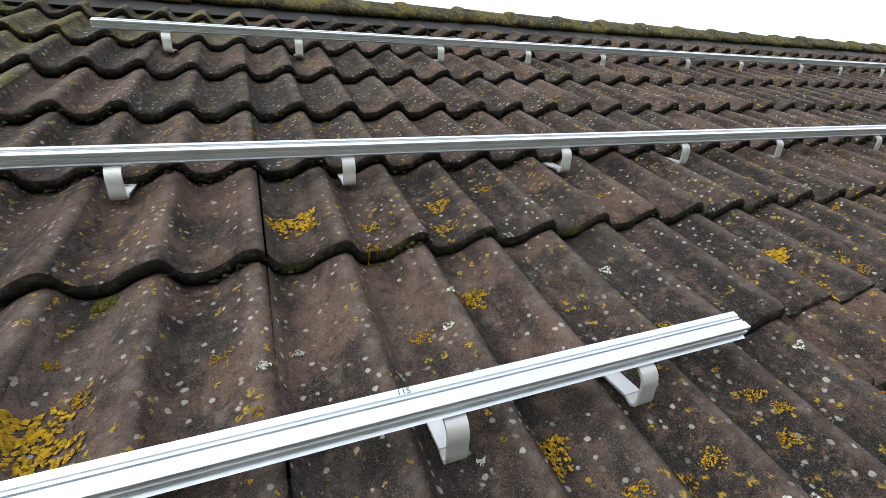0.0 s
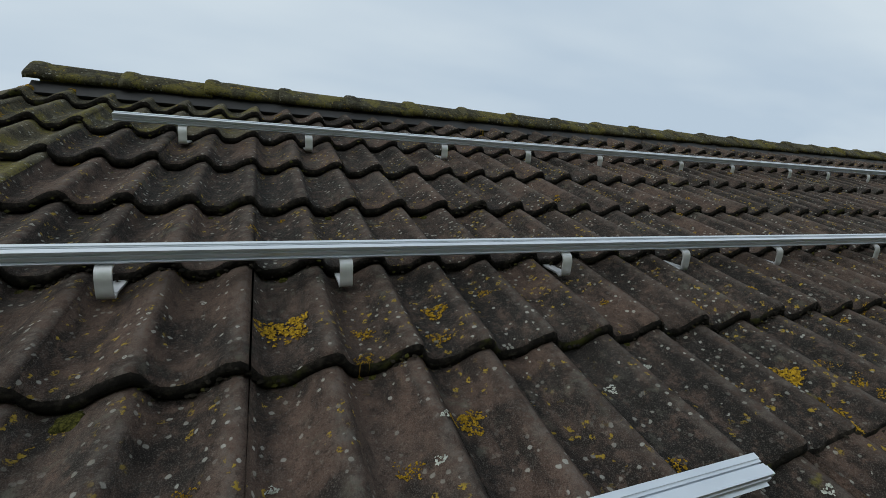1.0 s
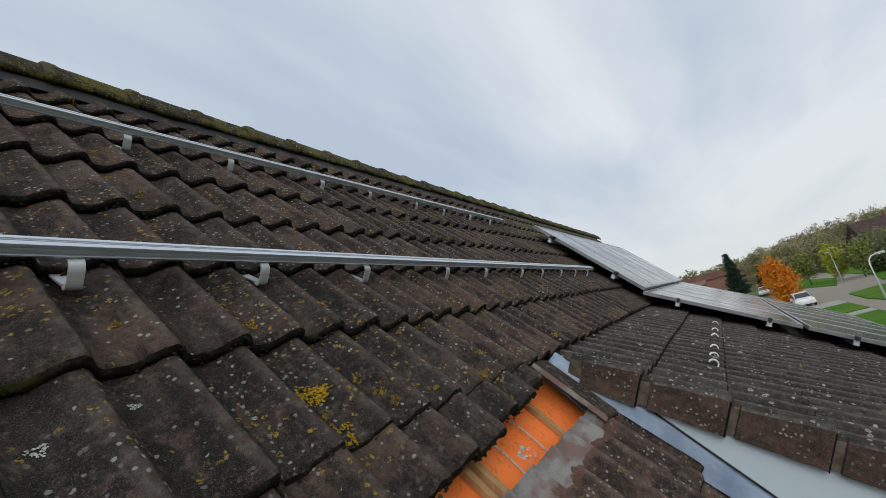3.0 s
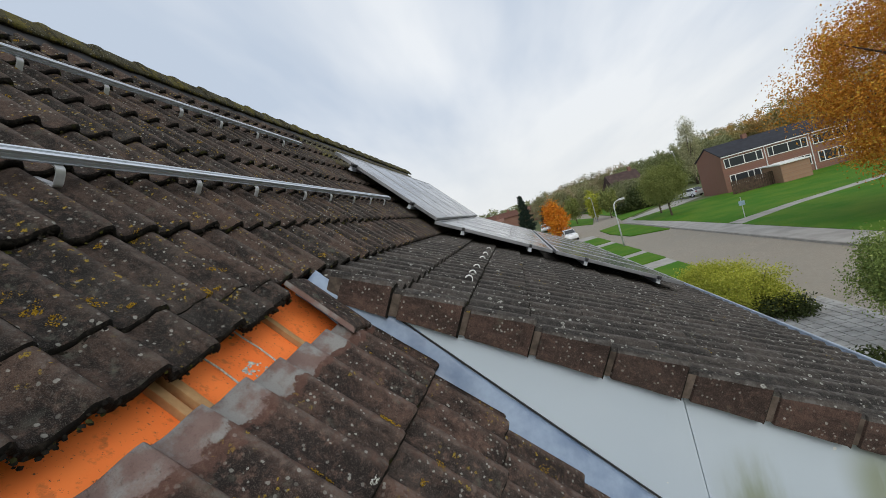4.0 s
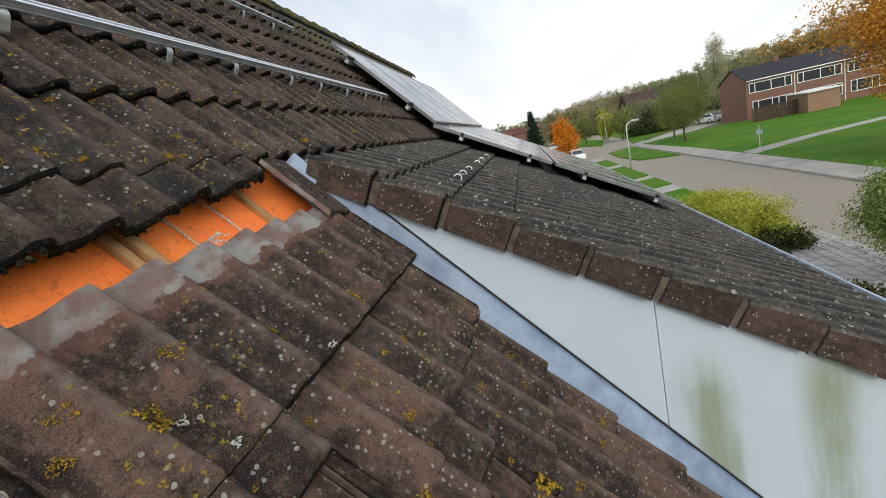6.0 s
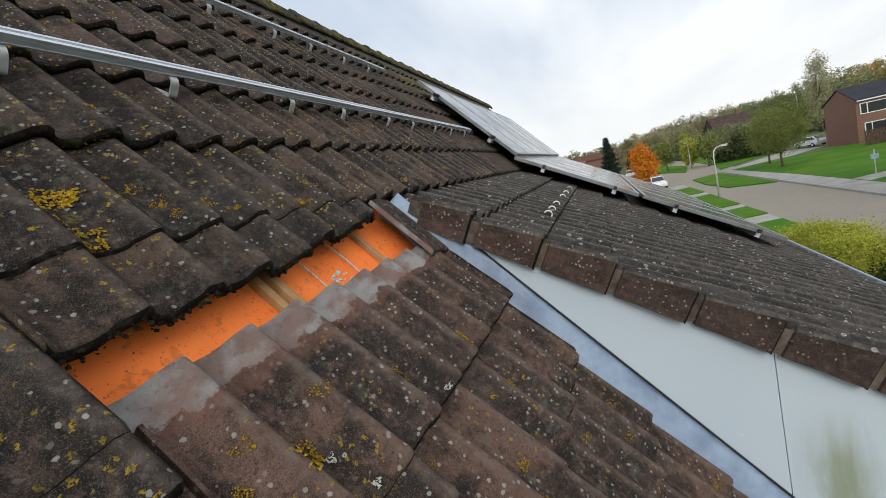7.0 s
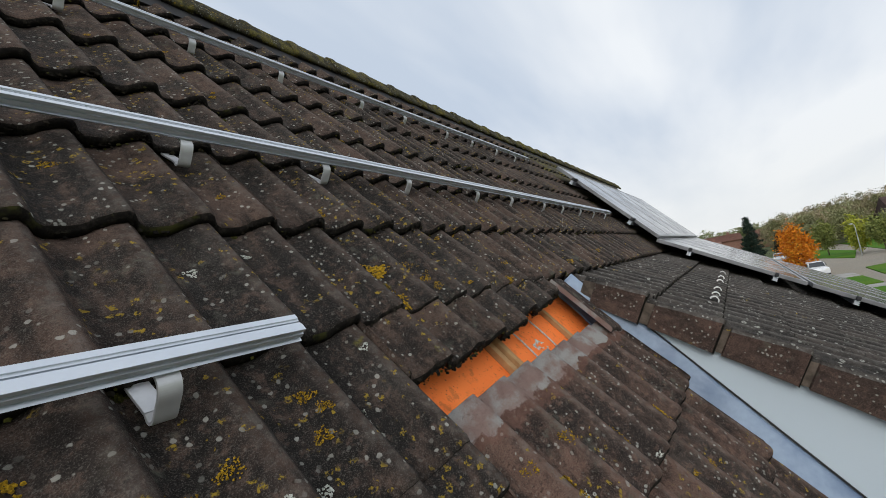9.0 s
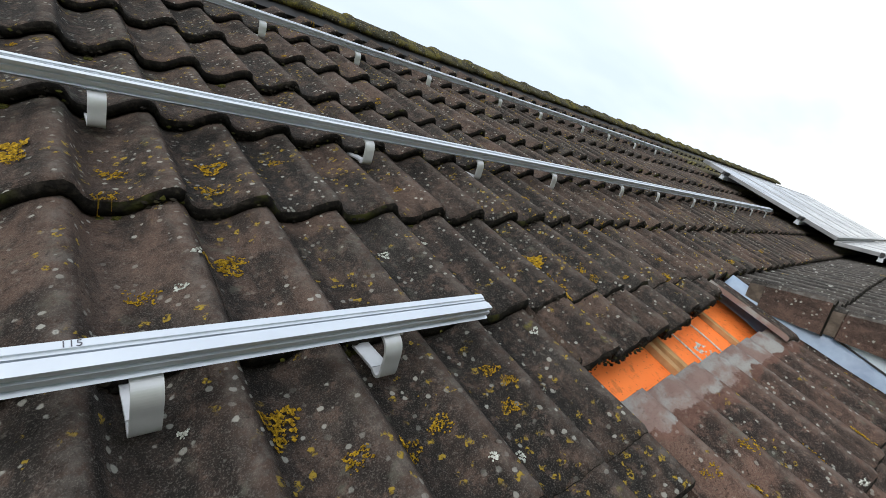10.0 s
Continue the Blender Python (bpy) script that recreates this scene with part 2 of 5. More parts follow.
M_RIDGE = tile_material("mossy_ridge_tile", (0.075, 0.068, 0.034), (0.030, 0.028, 0.018), (0.075, 0.070, 0.050), 0.2, 0.2, 0.20)
M_VERGE = tile_material("red_brown_verge_tile", (0.092, 0.058, 0.047), (0.050, 0.036, 0.031), (0.080, 0.059, 0.050), -0.02, 0.08, -0.08)
M_VERGE_PALE = plain("crusted_tile_edge", (0.105, 0.084, 0.068), 0.95, 0, 20, 0.45, 0.6, 120)
# algae black of the tile edges, deepened to carry the shade beneath them
M_LIP = Mat("black_algae_and_shade_edge", 0.95)
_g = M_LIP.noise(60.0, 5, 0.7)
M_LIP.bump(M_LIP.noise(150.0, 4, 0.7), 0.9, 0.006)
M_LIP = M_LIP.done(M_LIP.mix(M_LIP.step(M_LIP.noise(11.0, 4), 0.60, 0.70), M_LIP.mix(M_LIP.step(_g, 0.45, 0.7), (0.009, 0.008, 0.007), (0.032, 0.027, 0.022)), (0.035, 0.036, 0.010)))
M_HEAD = Mat("clean_concrete", 0.9)
_g = M_HEAD.noise(9.0, 5, 0.6)
M_HEAD.bump(M_HEAD.noise(130.0, 3), 0.3, 0.002)
M_HEAD = M_HEAD.done(M_HEAD.mix(M_HEAD.step(_g, 0.46, 0.58), (0.25, 0.245, 0.235), M_HEAD.mix(M_HEAD.noise(28.0), (0.15, 0.095, 0.08), (0.23, 0.17, 0.155))))
M_ALU = Mat("aluminium", 0.36, 0.7)
M_ALU.bump(M_ALU.noise(140.0, 2), 0.04, 0.001)
M_ALU = M_ALU.done(M_ALU.mix(M_ALU.noise(12.0), (0.54, 0.58, 0.64), (0.70, 0.74, 0.79)), M_ALU.step(M_ALU.noise(40.0), 0.3, 0.7, 0.30, 0.44))
M_STEEL = plain("hook_aluminium", (0.56, 0.57, 0.59), 0.45, 0.6, 14, 0.12, 0.08)
M_LEAD = Mat("lead_flashing", 0.5, 0.0)
_d = M_LEAD.step(M_LEAD.noise(7.0, 5, 0.6), 0.3, 0.75)
M_LEAD.bump(M_LEAD.noise(9.0, 3), 0.6, 0.012)
M_LEAD = M_LEAD.done(M_LEAD.mix(_d, (0.15, 0.21, 0.32), (0.28, 0.36, 0.48)), M_LEAD.step(_d, 0, 1, 0.35, 0.6))
M_UNDER = Mat("orange_underlay", 0.72)
_d = M_UNDER.step(M_UNDER.noise(26.0, 5, 0.65), 0.54, 0.66)
_e = M_UNDER.step(M_UNDER.noise(110.0, 3, 0.7), 0.62, 0.70)
M_UNDER.bump(M_UNDER.noise(22.0, 3), 0.3, 0.004)
_c = M_UNDER.mix(M_UNDER.noise(5.0), (0.88, 0.175, 0.034), (0.97, 0.27, 0.066))
_c = M_UNDER.mix(M_UNDER.math("MULTIPLY", _d, 0.45), _c, (0.30, 0.10, 0.04))
M_UNDER = M_UNDER.done(M_UNDER.mix(_e, _c, (0.10, 0.06, 0.04)))
M_WOOD = Mat("batten_wood", 0.8)
_g = M_WOOD.noise(38.0, 4)
M_WOOD.bump(_g, 0.3, 0.002)
M_WOOD = M_WOOD.done(M_WOOD.mix(_g, (0.24, 0.12, 0.05), (0.52, 0.33, 0.16)))


ALGAE = (1.64, 2.04)   # how far out along the cheek the green runs hang


def cheek_material():
    """Pale painted board with green algae that runs down from the verge."""
    k = Mat("painted_board", 0.55)
    stretch = k.n.new("ShaderNodeMapping")
    stretch.inputs["Scale"].default_value = (3.4, 3.4, 0.8)
    k.l.new(k.geo.outputs["Position"], stretch.inputs["Vector"])
    runs = k.noise(1.3, 5, 0.65, stretch.outputs["Vector"])
    patch = k.noise(1.5, 2, 0.4)
    where = k.n.new("ShaderNodeSeparateXYZ")
    k.l.new(k.geo.outputs["Position"], where.inputs["Vector"])
    y = k.math("ADD", where.outputs["Y"], k.math("MULTIPLY", k.math("SUBTRACT", patch, 0.5), 0.12))
    near = k.math("MAXIMUM", k.step(k.math("ABSOLUTE", k.math("ADD", y, ALGAE[0])), 0.17, 0.02), k.step(k.math("ABSOLUTE", k.math("ADD", y, ALGAE[1])), 0.15, 0.02))
    near = k.math("MULTIPLY", near, k.step(where.outputs["Z"], 4.66, 4.42))
    f = k.math("MAXIMUM", k.math("MULTIPLY", k.step(runs, 0.36, 0.66), near), k.math("MULTIPLY", k.step(runs, 0.58, 0.74), k.math("MULTIPLY", k.step(patch, 0.5, 0.62), 0.4)))
    c = k.mix(k.noise(2.0, 3), (0.50, 0.585, 0.665), (0.56, 0.635, 0.70))
    c = k.mix(k.math("MULTIPLY", f, 0.78), c, (0.22, 0.25, 0.13))
    speck = k.math("MULTIPLY", k.step(k.cells(9.0), 0.07, 0.04), k.step(k.cells(9.0, None, "Color"), 0.7, 0.72))
    c = k.mix(speck, c, (0.75, 0.75, 0.72))
    k.bump(k.noise(60.0, 3), 0.08, 0.001)
    return k.done(c)


M_CHEEK = cheek_material()
M_BLACK = plain("black_seal", (0.02, 0.02, 0.022), 0.6)
M_GUTTER = plain("zinc", (0.40, 0.46, 0.54), 0.42, 0.3, 5, 0.12, 0.1)
M_WHITE = plain("white_paint", (0.75, 0.75, 0.73), 0.5)
M_PANELFRAME = plain("panel_frame", (0.22, 0.225, 0.235), 0.35, 0.4)
M_LICHEN_Y = Mat("yellow_lichen", 0.95)
_g = M_LICHEN_Y.noise(170.0, 4, 0.7)
M_LICHEN_Y.bump(_g, 0.9, 0.004)
M_LICHEN_Y = M_LICHEN_Y.done(M_LICHEN_Y.mix(M_LICHEN_Y.step(_g, 0.35, 0.68), (0.15, 0.09, 0.008), (0.44, 0.28, 0.02)))
M_LICHEN_W = Mat("pale_lichen", 0.95)
_g = M_LICHEN_W.noise(150.0, 4, 0.7)
M_LICHEN_W.bump(_g, 0.6, 0.003)
M_LICHEN_W = M_LICHEN_W.done(M_LICHEN_W.mix(M_LICHEN_W.step(_g, 0.3, 0.7), (0.26, 0.27, 0.24), (0.60, 0.62, 0.58)))
M_MOSS = Mat("moss", 1.0)
_g = M_MOSS.noise(220.0, 4, 0.7)
M_MOSS.bump(_g, 1.0, 0.006)
M_MOSS = M_MOSS.done(M_MOSS.mix(M_MOSS.step(_g, 0.35, 0.7), (0.02, 0.022, 0.006), (0.10, 0.095, 0.02)))


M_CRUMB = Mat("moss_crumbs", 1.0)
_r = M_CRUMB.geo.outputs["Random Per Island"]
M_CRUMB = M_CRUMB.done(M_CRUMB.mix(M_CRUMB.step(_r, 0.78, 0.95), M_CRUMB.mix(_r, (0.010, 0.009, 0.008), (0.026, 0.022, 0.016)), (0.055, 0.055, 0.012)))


def panel_glass():
    k = Mat("solar_glass", 0.12)
    k.b.inputs["Specular IOR Level"].default_value = 0.4
    return k.done(k.mix(k.noise(0.8), (0.035, 0.04, 0.05), (0.05, 0.055, 0.065)), k.step(k.noise(3.0), 0.3, 0.7, 0.10, 0.2))


M_SOLAR = panel_glass()


def leaf_material(name, a, b, c, other=None):
    k = Mat(name, 0.7)
    r = k.geo.outputs["Random Per Island"]
    col = k.mix(k.step(r, 0.0, 0.55), a, b)
    col = k.mix(k.step(r, 0.6, 1.0), col, c)
    col = k.mix(k.step(k.noise(0.9, 2), 0.4, 0.65, 0.0, 0.5), col, a)
    if other:
        col = k.mix(k.step(k.noise(0.07, 3, 0.6), 0.46, 0.56, 0.0, 0.85), col, other)
        col = k.mix(k.step(k.noise(0.16, 2), 0.56, 0.66, 0.0, 0.6), col, (0.12, 0.13, 0.07))
    k.b.inputs["Subsurface Weight"].default_value = 0.0
    return k.done(col)


M_LEAF_GOLD = leaf_material("autumn_leaves", (0.38, 0.14, 0.02), (0.68, 0.31, 0.04), (0.62, 0.44, 0.07))
M_LEAF_ORANGE = leaf_material("orange_leaves", (0.50, 0.14, 0.012), (0.68, 0.24, 0.02), (0.62, 0.32, 0.03))
M_LEAF_GREEN = leaf_material("green_leaves", (0.12, 0.145, 0.042), (0.195, 0.225, 0.062), (0.27, 0.28, 0.09))
M_LEAF_PALE = leaf_material("pale_poplar_leaves", (0.27, 0.27, 0.16), (0.36, 0.36, 0.20), (0.44, 0.42, 0.22))
M_LEAF_YG = leaf_material("yellow_green_leaves", (0.22, 0.25, 0.03), (0.38, 0.40, 0.05), (0.50, 0.48, 0.09))
M_LEAF_WEEP = leaf_material("fine_green_leaves", (0.11, 0.165, 0.045), (0.22, 0.30, 0.08), (0.34, 0.39, 0.12))
# far browns and greens lightened and greyed, distance haze put into the leaf colour
M_LEAF_BROWN_HAZED = leaf_material("haze_pale_brown_leaves", (0.27, 0.22, 0.155), (0.36, 0.285, 0.185), (0.42, 0.33, 0.19), (0.20, 0.22, 0.10))
M_LEAF_FAR_HAZED = leaf_material("haze_pale_far_leaves", (0.19, 0.215, 0.11), (0.27, 0.28, 0.145), (0.34, 0.32, 0.16), (0.17, 0.20, 0.085))
M_LEAF_RUST = leaf_material("rust_leaves", (0.34, 0.20, 0.07), (0.48, 0.29, 0.09), (0.52, 0.36, 0.12), (0.27, 0.26, 0.11))
M_LEAF_DARK = leaf_material("conifer_needles", (0.014, 0.026, 0.018), (0.025, 0.042, 0.03), (0.04, 0.06, 0.045))
M_BARK = plain("bark", (0.10, 0.08, 0.06), 0.95, 0, 6, 0.35, 0.6, 40)
M_GRASS = Mat("grass", 0.9)
_g = M_GRASS.noise(14.0, 5, 0.7)
M_GRASS.bump(_g, 0.6, 0.03)
M_GRASS = M_GRASS.done(M_GRASS.mix(M_GRASS.step(M_GRASS.noise(0.35, 4), 0.35, 0.68), M_GRASS.mix(_g, (0.036, 0.120, 0.006), (0.058, 0.168, 0.009)), (0.088, 0.168, 0.013)))
M_FIELD = plain("far_ground", (0.11, 0.13, 0.06), 0.95, 0, 0.05, 0.35, 0.1, 2)


def road_material():
    k = Mat("brick_road", 0.9)
    b = k.n.new("ShaderNodeTexBrick")
    b.inputs["Scale"].default_value, b.inputs["Mortar Size"].default_value = 4.5, 0.03
    k.l.new(k.geo.outputs["Position"], b.inputs["Vector"])
    for s, c in (("Color1", (0.285, 0.262, 0.215, 1)), ("Color2", (0.335, 0.308, 0.255, 1)), ("Mortar", (0.24, 0.20, 0.165, 1))):
        b.inputs[s].default_value = c
    c = k.mix(k.step(k.noise(0.4, 4), 0.35, 0.7, 0.0, 0.5), b.outputs["Color"], (0.25, 0.235, 0.20))
    k.bump(k.noise(20.0), 0.2, 0.01)
    return k.done(c)


M_ROAD = road_material()
M_PAVE = plain("concrete_paving", (0.34, 0.33, 0.31), 0.9, 0, 0.8, 0.15, 0.2, 20)
M_SLAB = plain("grey_slab", (0.33, 0.33, 0.32), 0.9, 0, 2.5, 0.2, 0.2, 40)
M_KERB = plain("kerb_concrete", (0.30, 0.29, 0.27), 0.9, 0, 2, 0.15)


def brick_material(name, a, b, mortar):
    k = Mat(name, 0.9)
    t = k.n.new("ShaderNodeTexBrick")
    t.inputs["Scale"].default_value, t.inputs["Mortar Size"].default_value = 4.0, 0.015
    m = k.n.new("ShaderNodeMapping")
    m.inputs["Rotation"].default_value = (radians(90), 0, radians(30))
    k.l.new(k.geo.outputs["Position"], m.inputs["Vector"])
    k.l.new(m.outputs["Vector"], t.inputs["Vector"])
    for s, c in (("Color1", a), ("Color2", b), ("Mortar", mortar)):
        t.inputs[s].default_value = (*c, 1)
    return k.done(k.mix(k.step(k.noise(0.7), 0.3, 0.7, 0.0, 0.3), t.outputs["Color"], a))


M_BRICK = brick_material("red_brick", (0.19, 0.100, 0.076), (0.245, 0.132, 0.098), (0.23, 0.17, 0.14))
M_BRICK_PALE = brick_material("brown_brick", (0.26, 0.15, 0.10), (0.32, 0.20, 0.13), (0.28, 0.22, 0.17))
M_SLATE = plain("dark_roof", (0.035, 0.037, 0.045), 0.75, 0, 1.5, 0.25, 0.3, 14)
M_REDROOF = plain("dull_red_roof", (0.12, 0.06, 0.045), 0.8, 0, 1.5, 0.25, 0.3, 14)
M_BROWNROOF = plain("dark_brown_roof", (0.075, 0.052, 0.048), 0.8, 0, 1.5, 0.25, 0.3, 14)
M_GLASS = Mat("window_glass", 0.06)
M_GLASS = M_GLASS.done((0.035, 0.04, 0.045))
M_FENCE = plain("grey_brown_fence", (0.085, 0.06, 0.045), 0.9, 0, 3, 0.35, 0.3, 30)
M_CARWHITE = plain("white_car_paint", (0.72, 0.73, 0.75), 0.25, 0, 2, 0.03, 0.02)
M_CARSILVER = plain("silver_car_paint", (0.50, 0.52, 0.55), 0.3, 0.4, 2, 0.05, 0.02)
M_RUBBER = plain("rubber", (0.025, 0.025, 0.025), 0.85)
M_CARRED = plain("lamp_red", (0.35, 0.02, 0.02), 0.3)
M_POLE = plain("galvanised_pole", (0.55, 0.57, 0.58), 0.5, 0.3)
M_SIGN = plain("sign_blue_grey", (0.35, 0.48, 0.60), 0.5)
M_WALL = plain("house_brick_shade", (0.25, 0.13, 0.09), 0.9, 0, 2, 0.2, 0.3, 30)
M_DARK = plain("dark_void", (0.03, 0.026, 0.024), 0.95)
M_HEDGE = leaf_material("hedge_leaves", (0.028, 0.04, 0.014), (0.05, 0.066, 0.02), (0.07, 0.085, 0.03))
M_CLEAR = plain("greenhouse_sheet", (0.42, 0.50, 0.50), 0.25)


# ---- building helpers ----
def add_box(bm, x0, x1, y0, y1, z0, z1, m=None):
    vs = [bm.verts.new((x, y, z)) for z in (z0, z1) for y in (y0, y1) for x in (x0, x1)]
    if m is not None:
        for v in vs:
            v.co = m @ v.co
    for f in ((0, 2, 3, 1), (4, 5, 7, 6), (0, 1, 5, 4), (2, 6, 7, 3), (0, 4, 6, 2), (1, 3, 7, 5)):
        bm.faces.new([vs[i] for i in f])
    return vs


def add_extrusion(bm, outline, x0, x1):
    """A closed outline of (y, z), anticlockwise seen from +x, drawn along x."""
    a = [bm.verts.new((x0, y, z)) for y, z in outline]
    b = [bm.verts.new((x1, y, z)) for y, z in outline]
    for i in range(len(a)):
        j = (i + 1) % len(a)
        bm.faces.new((a[i], a[j], b[j], b[i]))
    bm.faces.new(list(reversed(a)))
    bm.faces.new(b)


def add_strap(bm, path, thick, x0, x1):
    """A bent flat strap along a path of (y, z)."""
    pts = [Vector((0, y, z)) for y, z in path]
    left, right = [], []
    for i, p in enumerate(pts):
        d = (pts[min(i + 1, len(pts) - 1)] - pts[max(i - 1, 0)]).normalized()
        n = Vector((0, -d.z, d.y)) * thick / 2
        left.append(((p + n).y, (p + n).z)), right.append(((p - n).y, (p - n).z))
    add_extrusion(bm, left + right[::-1], x0, x1)


def add_tube(bm, pts, radii, sides=8):
    """A tapered tube through points."""
    rings = []
    for i, p in enumerate(pts):
        p = Vector(p)
        d = (Vector(pts[min(i + 1, len(pts) - 1)]) - Vector(pts[max(i - 1, 0)])).normalized()
        q = d.to_track_quat("Z", "Y")
        rings.append([bm.verts.new(p + q @ Vector((math.cos(a) * radii[i], math.sin(a) * radii[i], 0))) for a in (2 * math.pi * k / sides for k in range(sides))])
    for a, b in zip(rings, rings[1:]):
        for k in range(sides):
            bm.faces.new((a[k], a[(k + 1) % sides], b[(k + 1) % sides], b[k]))
    bm.faces.new(rings[0][::-1])
    bm.faces.new(rings[-1])


def mesh_of(bm, name, material, smooth=False, bevel=0.0):
    bmesh.ops.recalc_face_normals(bm, faces=bm.faces[:])
    if bevel:
        bmesh.ops.bevel(bm, geom=[e for e in bm.edges if e.calc_face_angle(0) > 0.6], offset=bevel, segments=2, affect="EDGES", profile=0.6)
    me = bpy.data.meshes.new(name)
    bm.to_mesh(me)
    bm.free()
    me.materials.append(material)
    if smooth:
        me.shade_smooth()
    return me


def part(name, bm, material, parent=None, label="", smooth=False, bevel=0.0, m=None):
    ob = new(name, bm if isinstance(bm, bpy.types.Mesh) else mesh_of(bm, name, material, smooth, bevel))
    ob.parent = parent
    if m is not None:
        ob.matrix_basis = m
    return tagged(ob, label)


def group_empty(name, m, label, category, group="", kind=""):
    ob = new(name)
    ob.empty_display_size = 0.1
    ob.matrix_basis = m
    return tagged(ob, label, category, group, kind)


# ---- the roofs ----
PITCH, TILE_W, TILE_L, LIP, DEPTH = 0.15, 0.30, 0.385, 0.030, 0.037
GAUGE = 0.338
COURSES = [-2.55, -2.24, -1.925, -1.61, -1.30, -0.985, -0.672, -0.345, 0.0, 0.345, 0.698, 1.050, 1.395, 1.735]
RIDGE = 2.03
KICK = 19.3             # degrees by which the extension's roof is flatter
EXT = ROOF @ pose(0, -0.34, 0.0, -KICK, 0, 0)   # its frame: -y runs down its slope
VERGE = 2.44


def wave(x):
    """The tile's profile: a crest at every 0.15 m, dropping fast to a flat pan that rises slowly to the next."""
    u = (x / PITCH) % 1.0
    c = u / 0.21 if u < 0.21 else min(1.0, (1 - u) / 0.60) ** 1.1
    return -DEPTH * (0.5 - 0.5 * math.cos(math.pi * c))


def swing(x, edge):
    """The upper courses rise a little towards the gable."""
    return 0.045 * min(1.0, max(0.0, edge)) * min(1.0, max(0.0, (-0.15 - x) / 0.6))


def roof_height(x, y):
    """The tiled surface over the main roof's frame."""
    edge = max([c for c in COURSES if c + swing(x, c) <= y] or [COURSES[0]])
    edge += swing(x, edge)
    return wave(x) - (y - edge) * LIP / GAUGE


def tile_mesh(name, material, seed, x0=-0.14, x1=0.16, length=TILE_L, head=None, steps=26, flip=False):
    """One interlocking tile: its lower edge at y = 0, its crest there at z = 0."""
    rng = random.Random(seed)
    ys = [0.0, 0.005, 0.017, 0.05, 0.16, 0.27, length - 0.06, length]
    if head is not None:
        ys = [0.0, 0.005, 0.017, 0.05, 0.16, head - 0.004, head, length]
    xs = [x0 + (x1 - x0) * i / steps for i in range(steps + 1)]
    sag = [rng.uniform(-0.002, 0.002) for _ in range(4)]
    verts, faces = [], []
    for layer in (0, 1):
        for j, y in enumerate(ys):
            for x in xs:
                z = wave(x) - y * LIP / GAUGE
                chip = 0.0
                if j <= 2:
                    chip = 0.004 * noise.noise(Vector((x * 28 + seed * 7, y * 20, seed))) + 0.003 * noise.noise(Vector((x * 90, seed * 3, 2)))
                z += sag[j % 4] * math.sin((x - x0) * 9)
                if layer == 0:
                    if j == 0:
                        z -= 0.014
                    elif j == 1:
                        z -= 0.0045
                else:
                    z -= LIP - 0.003
                verts.append((x, y + chip, z))
    n, w = len(ys), steps + 1
    off = n * w
    for j in range(n - 1):
        for i in range(steps):
            a = j * w + i
            faces.append((a, a + 1, a + w + 1, a + w))
            faces.append((off + a, off + a + w, off + a + w + 1, off + a + 1))
    for i in range(steps):
        faces.append((i, off + i, off + i + 1, i + 1))
        a = (n - 1) * w + i
        faces.append((a, a + 1, off + a + 1, off + a))
    for j in range(n - 1):
        a, b = j * w, j * w + steps
        faces.append((a, a + w, off + a + w, off + a))
        faces.append((b, off + b, off + b + w, b + w))
    me = bpy.data.meshes.new(name)
    me.from_pydata(verts, [], faces)
    me.materials.append(material)
    if head is not None:
        me.materials.append(M_HEAD)
        for p in me.polygons:
            if sum(verts[v][1] for v in p.vertices) / len(p.vertices) > head + 0.001 - 0.012 * math.sin(60 * verts[p.vertices[0]][0] + seed):
                p.material_index = 1
    # lower edge faces: algae, with the under-edge shade put into the colour
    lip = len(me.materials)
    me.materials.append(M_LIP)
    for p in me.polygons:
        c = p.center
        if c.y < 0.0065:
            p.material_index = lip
    me.shade_smooth()
    return me


main_roof = group_empty("main_roof", ROOF, "steep roof of dark brown weathered concrete tiles with lichen", "roof", kind="structure")
ext_roof = group_empty("extension_roof", EXT, "shallow tiled roof of the extension with pale lichen spots", "roof", kind="structure")

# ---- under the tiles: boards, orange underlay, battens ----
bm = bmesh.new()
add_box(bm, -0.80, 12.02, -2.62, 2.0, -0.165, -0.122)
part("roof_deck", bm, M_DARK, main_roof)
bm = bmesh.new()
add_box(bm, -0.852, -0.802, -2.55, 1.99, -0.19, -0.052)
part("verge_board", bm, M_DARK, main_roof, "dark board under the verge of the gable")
bm = bmesh.new()
add_box(bm, 0.95, 2.42, -2.55, -0.2, -0.120, -0.112)
part("underlay", bm, M_UNDER, main_roof, "orange foil underlay with dirt and old holes")
for x0, w, h in ((1.515, 0.024, 0.020), (1.560, 0.026, 0.022), (2.030, 0.026, 0.018)):
    bm = bmesh.new()
    add_box(bm, x0, x0 + w, -1.2, -0.25, -0.112, -0.112 + h)
    part("counter_batten", bm, M_WOOD, main_roof, bevel=0.002)
for x0 in (1.705, 1.88):
    bm = bmesh.new()
    add_tube(bm, [(x0 + 0.004 * math.sin(i * 1.7), -0.75 + 0.05 * i, -0.101) for i in range(11)], [0.0026] * 11, 6)
    part("underlay_seam", bm, M_LICHEN_W, main_roof, smooth=True)
# small pale lumps stand in for a torn whitish patch on the underlay
bm = bmesh.new()
scrap = random.Random(3)
